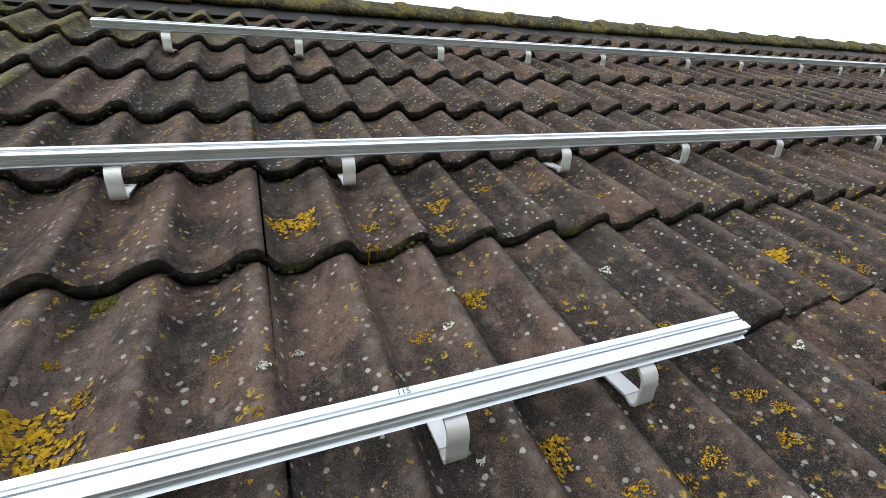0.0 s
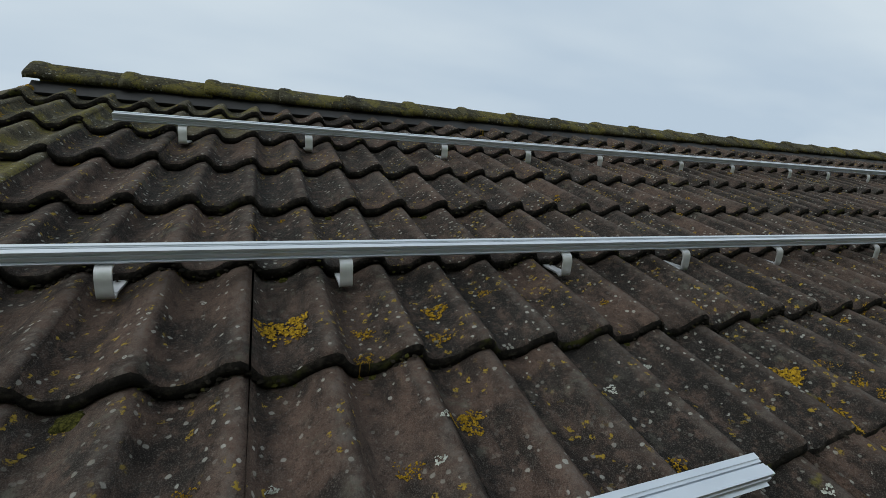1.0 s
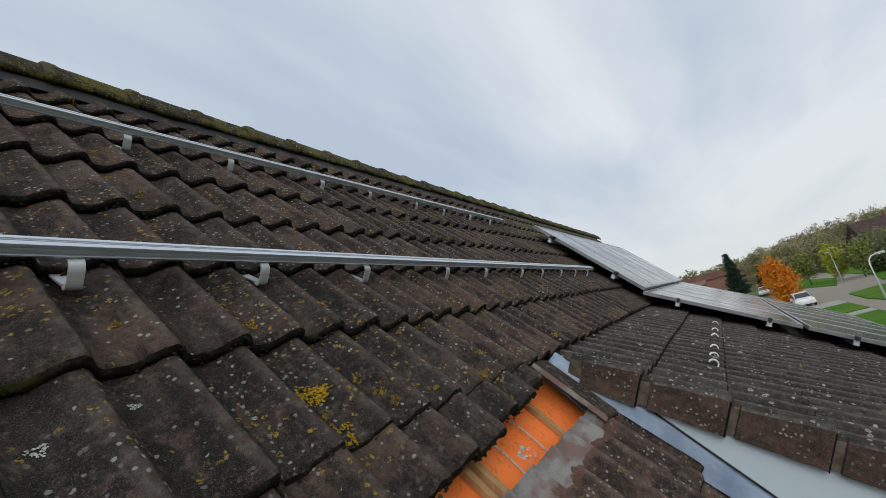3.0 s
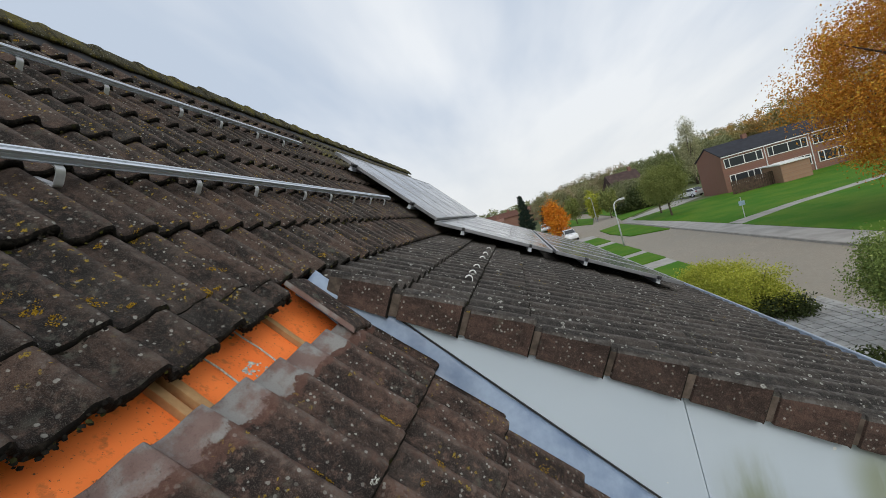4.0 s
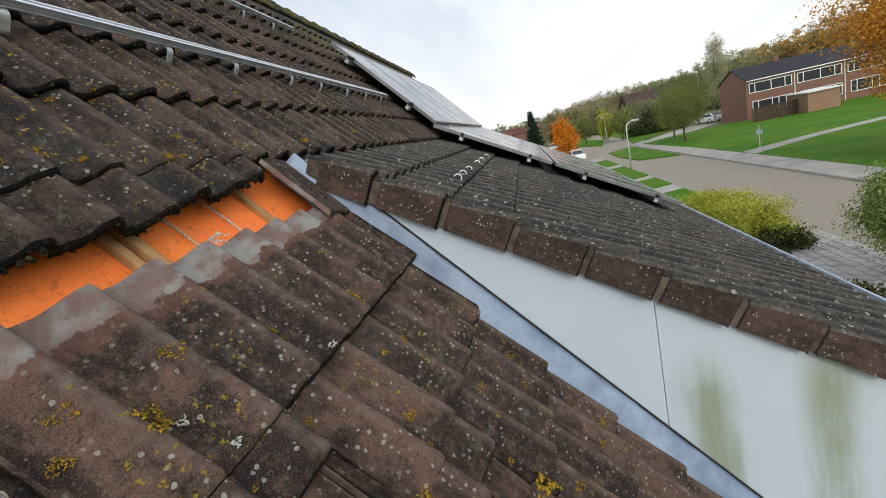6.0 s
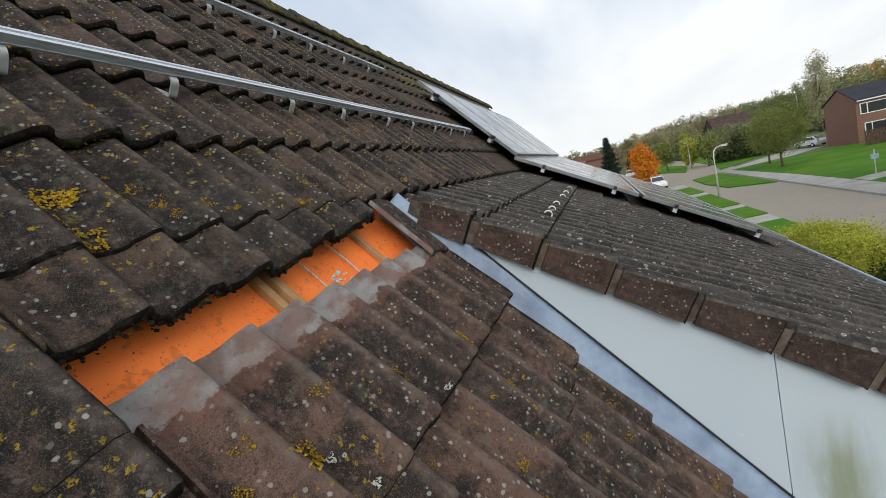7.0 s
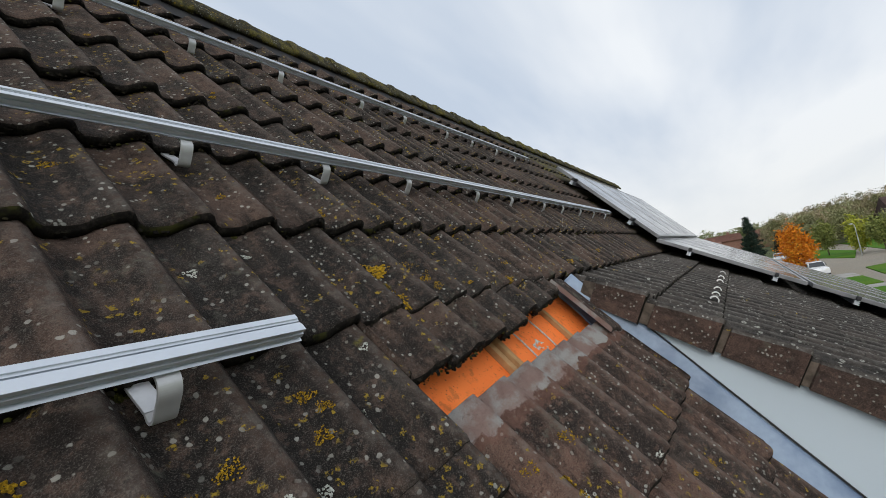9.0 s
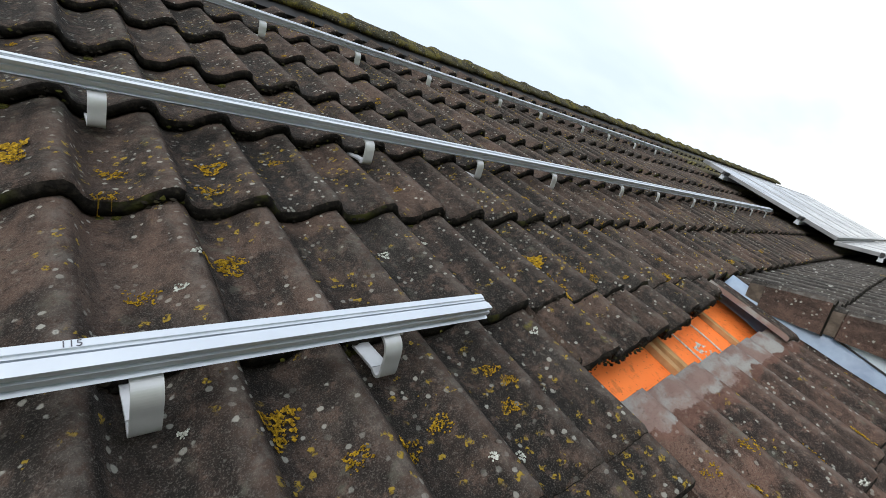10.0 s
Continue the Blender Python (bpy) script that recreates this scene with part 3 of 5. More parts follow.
for k in range(26):
    sx, sy, sr = 1.80 + scrap.gauss(0, 0.026), -0.545 + scrap.gauss(0, 0.012), scrap.uniform(0.003, 0.009)
    mid = bm.verts.new((sx, sy, -0.1085))
    rim = [bm.verts.new((sx + sr * scrap.uniform(0.5, 1.4) * math.cos(6.283 * i / 6), sy + sr * scrap.uniform(0.4, 1.0) * math.sin(6.283 * i / 6), -0.1118)) for i in range(6)]
    for i in range(6):
        bm.faces.new((mid, rim[i], rim[(i + 1) % 6]))
part("mortar_crumbs", bm, M_LICHEN_W, main_roof, "torn whitish patch on the foil, built of small pale lumps")
bm = bmesh.new()
add_box(bm, 1.176, 1.188, -0.615, -0.585, -0.104, -0.084)
part("batten_stub", bm, M_HEAD, main_roof, bevel=0.003)
for yy in (-0.60, -0.93, -1.24):
    bm = bmesh.new()
    add_box(bm, -0.75, 2.34, yy - 0.052 - 0.012, yy - 0.052 + 0.012, -0.104, -0.082)
    part("tile_batten", bm, M_WOOD, main_roof, bevel=0.002)

# ---- walls that close the house ----
def roof_point(x, y, z):
    return ROOF @ Vector((x, y, z))


ridge_at, eave_at = roof_point(0, RIDGE, -0.2), roof_point(0, -2.5, -0.2)
bm = bmesh.new()
add_extrusion(bm, [(eave_at.y, 0), (ridge_at.y * 2 - eave_at.y, 0), (ridge_at.y * 2 - eave_at.y, eave_at.z), (ridge_at.y, ridge_at.z), (eave_at.y, eave_at.z)], -0.78, 12.0)
tagged(part("house_body", bm, M_WALL), "red-brown brick walls under the tiled roof", "wall", kind="structure")
bm = bmesh.new()
ext_eave = EXT @ Vector((0, -3.1, -0.2))
add_box(bm, 2.50, 11.98, ext_eave.y, eave_at.y - 0.003, 0, ext_eave.z)
tagged(part("extension_body", bm, M_WALL), "red-brown brick walls of the extension", "wall", kind="structure")
bm = bmesh.new()
back = [(ridge_at.y, ridge_at.z + 0.2), (ridge_at.y, ridge_at.z + 0.12), (ridge_at.y + 3.2, ridge_at.z - 3.4), (ridge_at.y + 3.2, ridge_at.z - 3.3)]
add_extrusion(bm, back, -0.80, 12.04)
tagged(part("back_roof", bm, M_SLATE), "far slope of the tiled house roof", "roof", kind="structure")

# the extension's roof deck and cheek
bm = bmesh.new()
add_box(bm, 2.50, 12.02, -3.2, 0.0, -0.13, -0.085)
part("roof_deck", bm, M_DARK, ext_roof)
TAN = math.tan(radians(KICK))


def under_verge(v):
    return (-0.34 - v) * TAN - 0.085


cheek = group_empty("extension_cheek", ROOF, "pale blue-grey painted boards with green algae streaks, side of the extension", "wall panel", kind="structure")
DOWN = (-math.sin(radians(SLOPE)), -math.cos(radians(SLOPE)))
jv = -1.756
jk = (under_verge(jv) + 0.12) / -DOWN[1]
joint_foot = jv + DOWN[0] * jk
ev = -3.35
ek = (under_verge(ev) + 0.12) / -DOWN[1]
for outline in ([(-0.42, -0.12), (-0.42, under_verge(-0.42)), (jv, under_verge(jv)), (joint_foot, -0.12)][::-1],
                [(joint_foot - 0.004, -0.12), (jv - 0.004, under_verge(jv)), (ev, under_verge(ev)), (ev + DOWN[0] * ek, -0.12)][::-1]):
    bm = bmesh.new()
    add_extrusion(bm, outline, 2.408, 2.420)
    part("board", bm, M_CHEEK, cheek)
bm = bmesh.new()
add_extrusion(bm, [(-0.42, -0.15), (-0.42, 0.0), (ev, under_verge(ev)), (ev + DOWN[0] * ek, -0.15)][::-1], 2.422, 2.442)
part("backing_board", bm, M_BLACK, cheek)

# lead along the foot of the cheek
bm = bmesh.new()
NX, NY = 12, 130
grid = []
for j in range(NY + 1):
    v = -0.365 - 3.0 * j / NY
    row = []
    for i in range(NX + 1):
        f = i / NX
        inner = 2.335 - 0.09 * min(1.0, max(0.0, (-1.15 - v) / 0.25))
        x = inner + (2.406 - inner) * f
        z = -0.104 + f ** 1.5 * max(0.0, 0.032 * (v + 0.80) / 0.4) + 0.064 * f + min(0.062, max(0.0, under_verge(v) + 0.055)) * max(0, f - 0.62) / 0.38 + 0.010 * noise.noise(Vector((x * 14, v * 5, 1))) + 0.006 * noise.noise(Vector((x * 30, v * 13, 4)))
        for fold in (-0.99, -1.31, -1.74, -2.17, -2.6):
            z += (0.010 if fold in (-0.99, -2.17) else 0.005) * math.exp(-((v - fold - 0.15 * f) / 0.014) ** 2)
        row.append(bm.verts.new((x, v, z)))
    grid.append(row)
for a, b in zip(grid, grid[1:]):
    for i in range(NX):
        bm.faces.new((a[i], b[i], b[i + 1], a[i + 1]))
flash = part("lead_flashing", bm, M_LEAD, smooth=True, m=ROOF.copy())
tagged(flash, "creased blue-grey lead flashing along the foot of the cheek", "flashing")
solid = flash.modifiers.new("thick", "SOLIDIFY")
solid.thickness, solid.offset = 0.003, -1
bm = bmesh.new()
add_strap(bm, [(-0.66 - 0.3 * i, 0.028) for i in range(10)][::-1], 0.006, 2.399, 2.4075)
part("seal", bm, M_BLACK, flash)

# gutter along the extension's eaves
gutter = group_empty("gutter", EXT @ pose(0, -3.29, -0.055, KICK - SLOPE, 0, 0), "blue-grey zinc gutter along the extension's eaves", "gutter", kind="structure")
bm = bmesh.new()
arc = [(-0.07 * math.cos(a), -0.07 * math.sin(a)) for a in (math.pi * k / 10 for k in range(11))]
add_strap(bm, [(-0.078, 0.006), (-0.082, 0.0)] + arc, 0.004, 2.42, 12.02)
part("trough", bm, M_GUTTER, gutter, smooth=False)
bm = bmesh.new()
add_tube(bm, [(2.42, -0.076, 0.004), (12.02, -0.076, 0.004)], [0.011, 0.011], 10)
part("rolled_edge", bm, M_GUTTER, gutter, smooth=True)

# ---- rails, hooks, panels ----
RAIL_LOW = 0.0225
RAIL_OUTLINE = [(-0.020, 0.0), (0.020, 0.0), (0.020, 0.012), (0.0165, 0.014), (0.0165, 0.026), (0.020, 0.028), (0.020, 0.041),
                (0.009, 0.041), (0.009, 0.038), (0.004, 0.038), (0.004, 0.030), (0.001, 0.030), (0.001, 0.038), (-0.005, 0.038), (-0.005, 0.041),
                (-0.020, 0.041), (-0.020, 0.033), (-0.0145, 0.031), (-0.0145, 0.027), (-0.020, 0.025), (-0.020, 0.015), (-0.0155, 0.0135), (-0.0155, 0.010), (-0.024, 0.007)]


def rail(y, x0, x1):
    """An extruded aluminium mounting rail with a slot on top and grooves in its side."""
    bm = bmesh.new()
    add_extrusion(bm, [(a * 0.86, b * 0.67) for a, b in RAIL_OUTLINE], x0, x1)
    ob = group_empty("mounting_rail", ROOF @ pose(0, y, RAIL_LOW), "", "")
    part("profile", bm, M_ALU, ob)
    # flat dark plates paint the shade of hollow ends onto the closed profile
    for xe in (x0, x1):
        bm = bmesh.new()
        add_box(bm, xe - 0.0006, xe + 0.0006, -0.012, 0.010, 0.004, 0.017)
        part("end_chamber", bm, M_DARK, ob, "thin dark plate painted as the shaded hollow of the sawn end")
    return tagged(ob, "grooved bare aluminium mounting rail across the roof tiles", "mounting rail", "mounting rails")


RAIL_B, RAIL_M, RAIL_T = -0.378, 0.304, 1.322
low_rail = rail(RAIL_B, -0.42, 0.852)
rail(RAIL_M, -0.315, 5.42), rail(RAIL_T, -0.318, 5.12)


def rounded(path, steps=4):
    """Points along a smooth curve through a path."""
    p = [Vector(q) for q in (path[0], *path, path[-1])]
    out = []
    for a, b, c, d in zip(p, p[1:], p[2:], p[3:]):
        for k in range(steps):
            t = k / steps
            q = 0.5 * (2 * b + (c - a) * t + (2 * a - 5 * b + 4 * c - d) * t * t + (3 * b - a - 3 * c + d) * t ** 3)
            out.append((q.x, q.y))
    return out + [tuple(path[-1])]


def hook_meshes():
    bm = bmesh.new()
    add_strap(bm, rounded([(0.016, 0.0), (-0.010, 0.0), (-0.024, -0.001), (-0.034, -0.006), (-0.041, -0.016), (-0.045, -0.03), (-0.049, -0.044), (-0.048, -0.053), (-0.040, -0.058), (-0.028, -0.056)]), 0.0045, -0.0145, 0.0145)
    loop = mesh_of(bm, "loop", M_STEEL)
    bm = bmesh.new()
    add_strap(bm, [(-0.0275, -0.056), (0.0, -0.062), (0.04, -0.071), (0.09, -0.080)], 0.0045, -0.0145, 0.0145)
    arm = mesh_of(bm, "arm", M_STEEL)
    bm = bmesh.new()
    add_tube(bm, [(0, 0.002, 0.002), (0, 0.002, 0.009)], [0.006, 0.006], 6)
    return loop, arm, mesh_of(bm, "bolt", M_STEEL)


LOOP, ARM, BOLT = hook_meshes()


def hook(x, y):
    e = group_empty("roof_hook", ROOF @ pose(x, y, RAIL_LOW - 0.003) @ Matrix.Diagonal((1, 0.9, 1.04, 1)), "bent silver metal roof hook carrying a rail", "roof hook", "roof hooks")
    part("loop", LOOP, None, e), part("arm", ARM, None, e), part("bolt", BOLT, None, e)


HOOKS = (-0.10, 0.355, 0.957, 1.405, 1.85, 2.44, 2.87, 3.42, 3.83, 4.31, 4.75, 5.2)
for x in HOOKS:
    hook(x, RAIL_M)
    if x < 5.1:
        hook(x, RAIL_T)
for x in (-0.25, 0.353, 0.652):
    hook(x, RAIL_B)


def solar_panel(frame_m, x0, x1, y0, y1, z):
    e = group_empty("solar_panel", frame_m @ pose(x0, y0, z), "black solar panel with a silver frame on the tiles", "solar panel", "solar panels")
    w, h, t = x1 - x0, y1 - y0, 0.036
    for name, a in (("frame_side", (0, 0.028, 0, h)), ("frame_side", (w - 0.028, w, 0, h)), ("frame_end", (0.028, w - 0.028, 0, 0.028)), ("frame_end", (0.028, w - 0.028, h - 0.028, h))):
        bm = bmesh.new()
        add_box(bm, *a, 0, t)
        part(name, bm, M_PANELFRAME, e, bevel=0.002)
    bm = bmesh.new()
    add_box(bm, 0.028, w - 0.028, 0.028, h - 0.028, t - 0.010, t - 0.003)
    part("glass", bm, M_SOLAR, e)


for i in range(6):
    solar_panel(ROOF, 5.70 + 0.97 * i, 6.655 + 0.97 * i, -0.22, 1.20, 0.075)
    for j in range(2):
        solar_panel(EXT, 5.60 + 0.97 * i, 6.555 + 0.97 * i, -1.24 - 1.36 * j, 0.08 - 1.36 * j, 0.075)


def panel_rail(frame_m, y, z):
    bm = bmesh.new()
    add_extrusion(bm, RAIL_OUTLINE, 5.58, 11.45)
    tagged(part("panel_rail", bm, M_ALU, m=frame_m @ pose(0, y, z)), "aluminium rail under the solar panels", "mounting rail", "panel rails")


for frame_m, y in ((ROOF, 0.1), (ROOF, 0.9), (EXT, -0.25), (EXT, -1.0), (EXT, -1.6), (EXT, -2.35)):
    panel_rail(frame_m, y, 0.033)
    bm = bmesh.new()
    add_box(bm, 5.55, 5.62 if frame_m is EXT else 5.72, y - 0.014, y + 0.014, 0.08, 0.114)
    tagged(part("end_clamp", bm, M_BLACK, m=frame_m.copy(), bevel=0.004), "dark clamp at the edge of a solar panel", "clamp", "panel clamps")

# white storm clips on one course of the extension
for x in (3.14, 3.36, 3.66, 4.22, 4.6, 5.15):
    bm = bmesh.new()
    add_strap(bm, [(0.012 + 0.021 * math.cos(a), -0.010 + 0.021 * math.sin(a)) for a in (math.pi * (1.25 - 1.2 * k / 8) for k in range(9))][::-1], 0.005, -0.009, 0.009)
    tagged(part("tile_clip", bm, M_WHITE, m=EXT @ pose(x, -0.60, 0.0, 0, 0, 8)), "bent white clip on the edge of a roof tile", "tile clip", "tile clips")

# a pencilled measure on the lowest rail
txt = bpy.data.curves.new("pencil_mark", "FONT")
txt.body, txt.size, txt.extrude = "115", 0.0115, 0.0001
mark = new("pencil_mark", txt)
mark_mesh = bpy.data.meshes.new_from_object(mark.evaluated_get(bpy.context.evaluated_depsgraph_get()))
bpy.data.objects.remove(mark)
mark_mesh.materials.append(plain("pencil", (0.10, 0.10, 0.12), 0.7))
part("pencil_mark", mark_mesh, None, low_rail, "pencilled number", m=pose(0.287, 0.0085, 0.0278))

# ---- the street ----
def sheet(name, outline, z0, z1, material, label, category, kind="structure"):
    bm = bmesh.new()
    a = [bm.verts.new((x, y, z0)) for x, y in outline]
    b = [bm.verts.new((x, y, z1)) for x, y in outline]
    for i in range(len(a)):
        j = (i + 1) % len(a)
        bm.faces.new((a[i], a[j], b[j], b[i]))
    bm.faces.new(a[::-1]), bm.faces.new(b)
    return tagged(part(name, bm, material), label, category, kind=kind)


def rect(x0, x1, y0, y1):
    return [(x0, y0), (x1, y0), (x1, y1), (x0, y1)]


bm = bmesh.new()
N = 48
ring0 = [bm.verts.new((300 * math.cos(2 * math.pi * k / N), 300 * math.sin(2 * math.pi * k / N), -0.02)) for k in range(N)]
ring1 = [bm.verts.new((3500 * math.cos(2 * math.pi * k / N), 3500 * math.sin(2 * math.pi * k / N), -6)) for k in range(N)]
bm.faces.new(ring0)
for k in range(N):
    bm.faces.new((ring0[k], ring1[k], ring1[(k + 1) % N], ring0[(k + 1) % N]))
tagged(part("ground", bm, M_FIELD), "flat green and brown ground out to the horizon", "ground", kind="structure")
sheet("road", rect(-30, 47, -16.6, -9.9) , -0.05, 0.0, M_ROAD, "wide street paved with brown bricks", "road")
sheet("road", [(47, -16.6), (62, -18.2), (130, -19.5), (130, -7.6), (47, -7.8)], -0.05, -0.003, M_ROAD, "wide street paved with brown bricks", "road")
sheet("side_road", [(67.02, -16.6), (70, -16), (84, -28.2), (78, -30.4), (70.05, -22.4)], -0.05, 0.004, M_PAVE, "pale side road up to the houses", "road")
sheet("pavement", [(-30, -17.3), (50, -17.3), (67, -16.6), (67, -15.4), (47, -15.4), (-30, -15.6)], -0.05, 0.11, M_PAVE, "pale concrete pavement beside the street", "pavement")
sheet("kerb", [(-30, -15.596), (47, -15.396), (47, -15.26), (-30, -15.46)], -0.05, 0.12, M_KERB, "grey concrete kerb of the street", "kerb")
sheet("lawn", [(-30, -17.31), (50, -17.31), (67, -16.61), (70, -22.5), (72, -60), (-30, -60)], -0.05, 0.13, M_GRASS, "bright green mown lawn", "lawn")
sheet("footpath", [(37.7, -17.33), (39.8, -17.33), (42.4, -23.3), (45.3, -32.4), (47.6, -42), (46.2, -42), (43.7, -31.5), (40.9, -23.3)], -0.05, 0.145, M_PAVE, "narrow pale footpath across the lawn", "path")
sheet("lawn", [(72, -16.4), (86, -26.5), (130, -26.5), (130, -19.6), (84, -18.3)], -0.05, 0.08, M_GRASS, "green grass verge by the side road", "lawn")
sheet("grass_island", [(46.6, -15.0), (49, -11.9), (56, -11.3), (64, -11.6), (66.5, -14.9), (56, -15.1)], -0.05, 0.1, M_GRASS, "kerbed island of mown grass in the street", "grass island")
sheet("grass_island", [(80, -13.5), (98, -8.8), (118, -13.6), (96, -16.4)], -0.05, 0.1, M_GRASS, "kerbed island of mown grass in the street", "grass island")
sheet("pavement", rect(-30, 60, -9.88, -7.0), -0.05, 0.05, M_PAVE, "pale paved strip in front of the houses", "pavement")
for x0, x1 in ((37.3, 45.6), (31.7, 35.2), (17.6, 29.0), (48.5, 55)):
    sheet("grass_island", [(x0 - 0.5, -7.7), (x1 - 0.2, -7.7), (x1 + 0.5, -9.8), (x0 + 0.2, -9.85)], -0.05, 0.12, M_GRASS, "kerbed strip of grass beside the street", "grass island")
sheet("front_garden", rect(17.8, 40, -6.9, -3.2), -0.05, 0.03, M_GRASS, "grass front garden below the extension", "lawn")
sheet("driveway", rect(6, 17.6, -10.3, -3.2), -0.05, 0.055, M_PAVE, "paved front drive", "driveway")
drive = group_empty("drive_paving", pose(0, 0, 0), "grey rectangular paving slabs in staggered rows", "paving", kind="structure")
bm = bmesh.new()
add_box(bm, 0, 0.39, 0, 0.27, 0.04, 0.075)
SLAB = mesh_of(bm, "paving_slab", M_SLAB, bevel=0.006)
for r in range(12):
    for c in range(24):
        if (c, r) not in ((9, 4), (9, 5), (9, 6)):
            part("paving_slab", SLAB, None, drive, m=pose(7.4 + 0.425 * c + 0.21 * (r % 2), -10.2 + 0.302 * r, 0.0))


# ---- plants ----
def leaves_mesh(name, centres, spread, count, size, material, rng, droop=0.0):
    """Many small folded leaves scattered about clump centres."""
    c = centres[rng.integers(0, len(centres), count)]
    p = c + rng.normal(0, 1, (count, 3)) * spread
    p[:, 2] -= droop * np.abs(rng.normal(0, 1, count))
    a = rng.normal(0, 1, (count, 3))
    a /= np.linalg.norm(a, axis=1)[:, None]
    b = np.cross(a, rng.normal(0, 1, (count, 3)))
    b /= np.linalg.norm(b, axis=1)[:, None]
    s = (size * rng.uniform(0.6, 1.4, count))[:, None]
    v = np.stack([p - a * s, p + b * s * 0.55, p + a * s, p - b * s * 0.55], 1).reshape(-1, 3)
    me = bpy.data.meshes.new(name)
    me.from_pydata(v.tolist(), [], np.arange(count * 4).reshape(-1, 4).tolist())
    me.materials.append(material)
    return me


def crown_points(rng, n, centre, radii, hollow=0.45):
    d = rng.normal(0, 1, (n, 3))
    d /= np.linalg.norm(d, axis=1)[:, None]
    r = rng.uniform(hollow, 1.0, n) ** 0.7
    bumpy = 1 + 0.22 * np.sin(d[:, 0] * 5 + centre[0]) * np.cos(d[:, 2] * 4 + centre[1])
    return np.array(centre) + d * (r * bumpy)[:, None] * np.array(radii)


def tree(x, y, trunk_h, trunk_r, centre_z, radii, clumps, spread, leaves, size, material, label, seed, droop=0.0, lean=0.0, category="tree", limbs=9):
    rng = np.random.default_rng(seed)
    e = group_empty("tree", pose(x, y, 0), label, category)
    bm = bmesh.new()
    top = centre_z + radii[2] * 0.45
    line = [(lean * h + 0.06 * math.sin(h * 1.3 + seed), 0.05 * math.cos(h * 1.1 + seed), h) for h in np.linspace(-0.1, top, 8)]
    add_tube(bm, line, [trunk_r * (1.25 if k == 0 else 1 - 0.11 * k) for k in range(8)], 10)
    part("trunk", bm, M_BARK, e, smooth=True)
    pts = crown_points(rng, clumps, (lean * centre_z, 0, centre_z), radii)
    bm = bmesh.new()
    for k in range(limbs):
        p = pts[k]
        h = trunk_h + (top - trunk_h) * k / limbs * 0.7
        s = Vector((lean * h, 0, h))
        mid = s.lerp(Vector(p), 0.5) + Vector((0, 0, 0.1 * radii[2]))
        add_tube(bm, [s, mid, p], [trunk_r * 0.42, trunk_r * 0.25, trunk_r * 0.07], 6)
    part("limbs", bm, M_BARK, e, smooth=True)
    part("crown", leaves_mesh("crown", pts, spread, leaves, size, material, rng, droop), None, e)
    return e


tree(27.3, -23.4, 2.6, 0.26, 6.9, (5.6, 5.4, 5.9), 310, (0.55, 0.55, 0.45), 105000, 0.068, M_LEAF_GOLD, "large autumn tree with thinning golden-brown leaves on the lawn", 3, limbs=22)
tree(67.5, -6.6, 0.8, 0.12, 3.0, (1.35, 1.35, 2.6), 70, (0.35, 0.35, 0.4), 5000, 0.14, M_LEAF_ORANGE, "small bright orange autumn tree at the kerb", 4)
tree(58.6, -19.3, 1.5, 0.13, 4.15, (2.4, 2.4, 2.3), 120, (0.36, 0.36, 0.42), 26000, 0.062, M_LEAF_GREEN, "round green street tree on the grass", 5)
tree(65.6, -20.3, 1.5, 0.12, 3.7, (1.9, 1.9, 1.9), 50, (0.4, 0.4, 0.4), 4500, 0.11, M_LEAF_GREEN, "round green street tree on the grass", 6)
tree(12.5, -9.75, 1.35, 0.11, 2.15, (1.22, 1.22, 0.85), 190, (0.13, 0.13, 0.15), 80000, 0.029, M_LEAF_WEEP, "small weeping globe tree with fine green leaves over the paving", 7, droop=0.35)
tree(122, -47, 3, 0.3, 9.5, (2.3, 2.3, 6.4), 120, (0.45, 0.45, 0.7), 6500, 0.15, M_LEAF_PALE, "tall thin poplar with sparse yellow-green leaves", 8)
tree(92, -12.5, 1.2, 0.1, 3.2, (1.3, 1.3, 2.0), 40, (0.3, 0.3, 0.4), 2500, 0.16, M_LEAF_GREEN, "slim young street tree", 9)
tree(88, -15.6, 1.2, 0.1, 3.2, (1.4, 1.4, 2.0), 40, (0.3, 0.3, 0.4), 2500, 0.16, M_LEAF_YG, "slim young street tree", 10)
tree(84, -17.5, 1.2, 0.1, 3.0, (1.4, 1.4, 1.9), 40, (0.3, 0.3, 0.4), 2500, 0.16, M_LEAF_GREEN, "slim young street tree", 11)


def bush(x, y, radii, label, seed, material, leaves, size, spread, clumps=90):
    rng = np.random.default_rng(seed)
    e = group_empty("bush", pose(x, y, 0), label, "bush")
    pts = crown_points(rng, clumps, (0, 0, radii[2] * 0.5), radii, 0.3)
    pts[:, 2] = np.maximum(pts[:, 2], 0.15)
    bm = bmesh.new()
    for k in range(14):
        add_tube(bm, [(0.2 * math.cos(k), 0.2 * math.sin(k), -0.05), tuple(pts[k] * 0.6), tuple(pts[k])], [0.03, 0.02, 0.006], 5)
    part("stems", bm, M_BARK, e)
    part("foliage", leaves_mesh("foliage", pts, spread, leaves, size, material, rng), None, e)


bush(20.6, -8.4, (2.6, 1.3, 0.9), "spreading yellow-green shrub in the front garden", 21, M_LEAF_YG, 34000, 0.036, (0.22, 0.22, 0.16), 130)
bush(17.7, -8.3, (1.3, 1.2, 1.0), "spreading yellow-green shrub in the front garden", 22, M_LEAF_YG, 24000, 0.032, (0.2, 0.2, 0.15), 100)
bush(16.6, -8.6, (0.9, 0.8, 0.5), "low dark green ground cover beside the paving", 23, M_HEDGE, 3500, 0.05, (0.14, 0.14, 0.08))
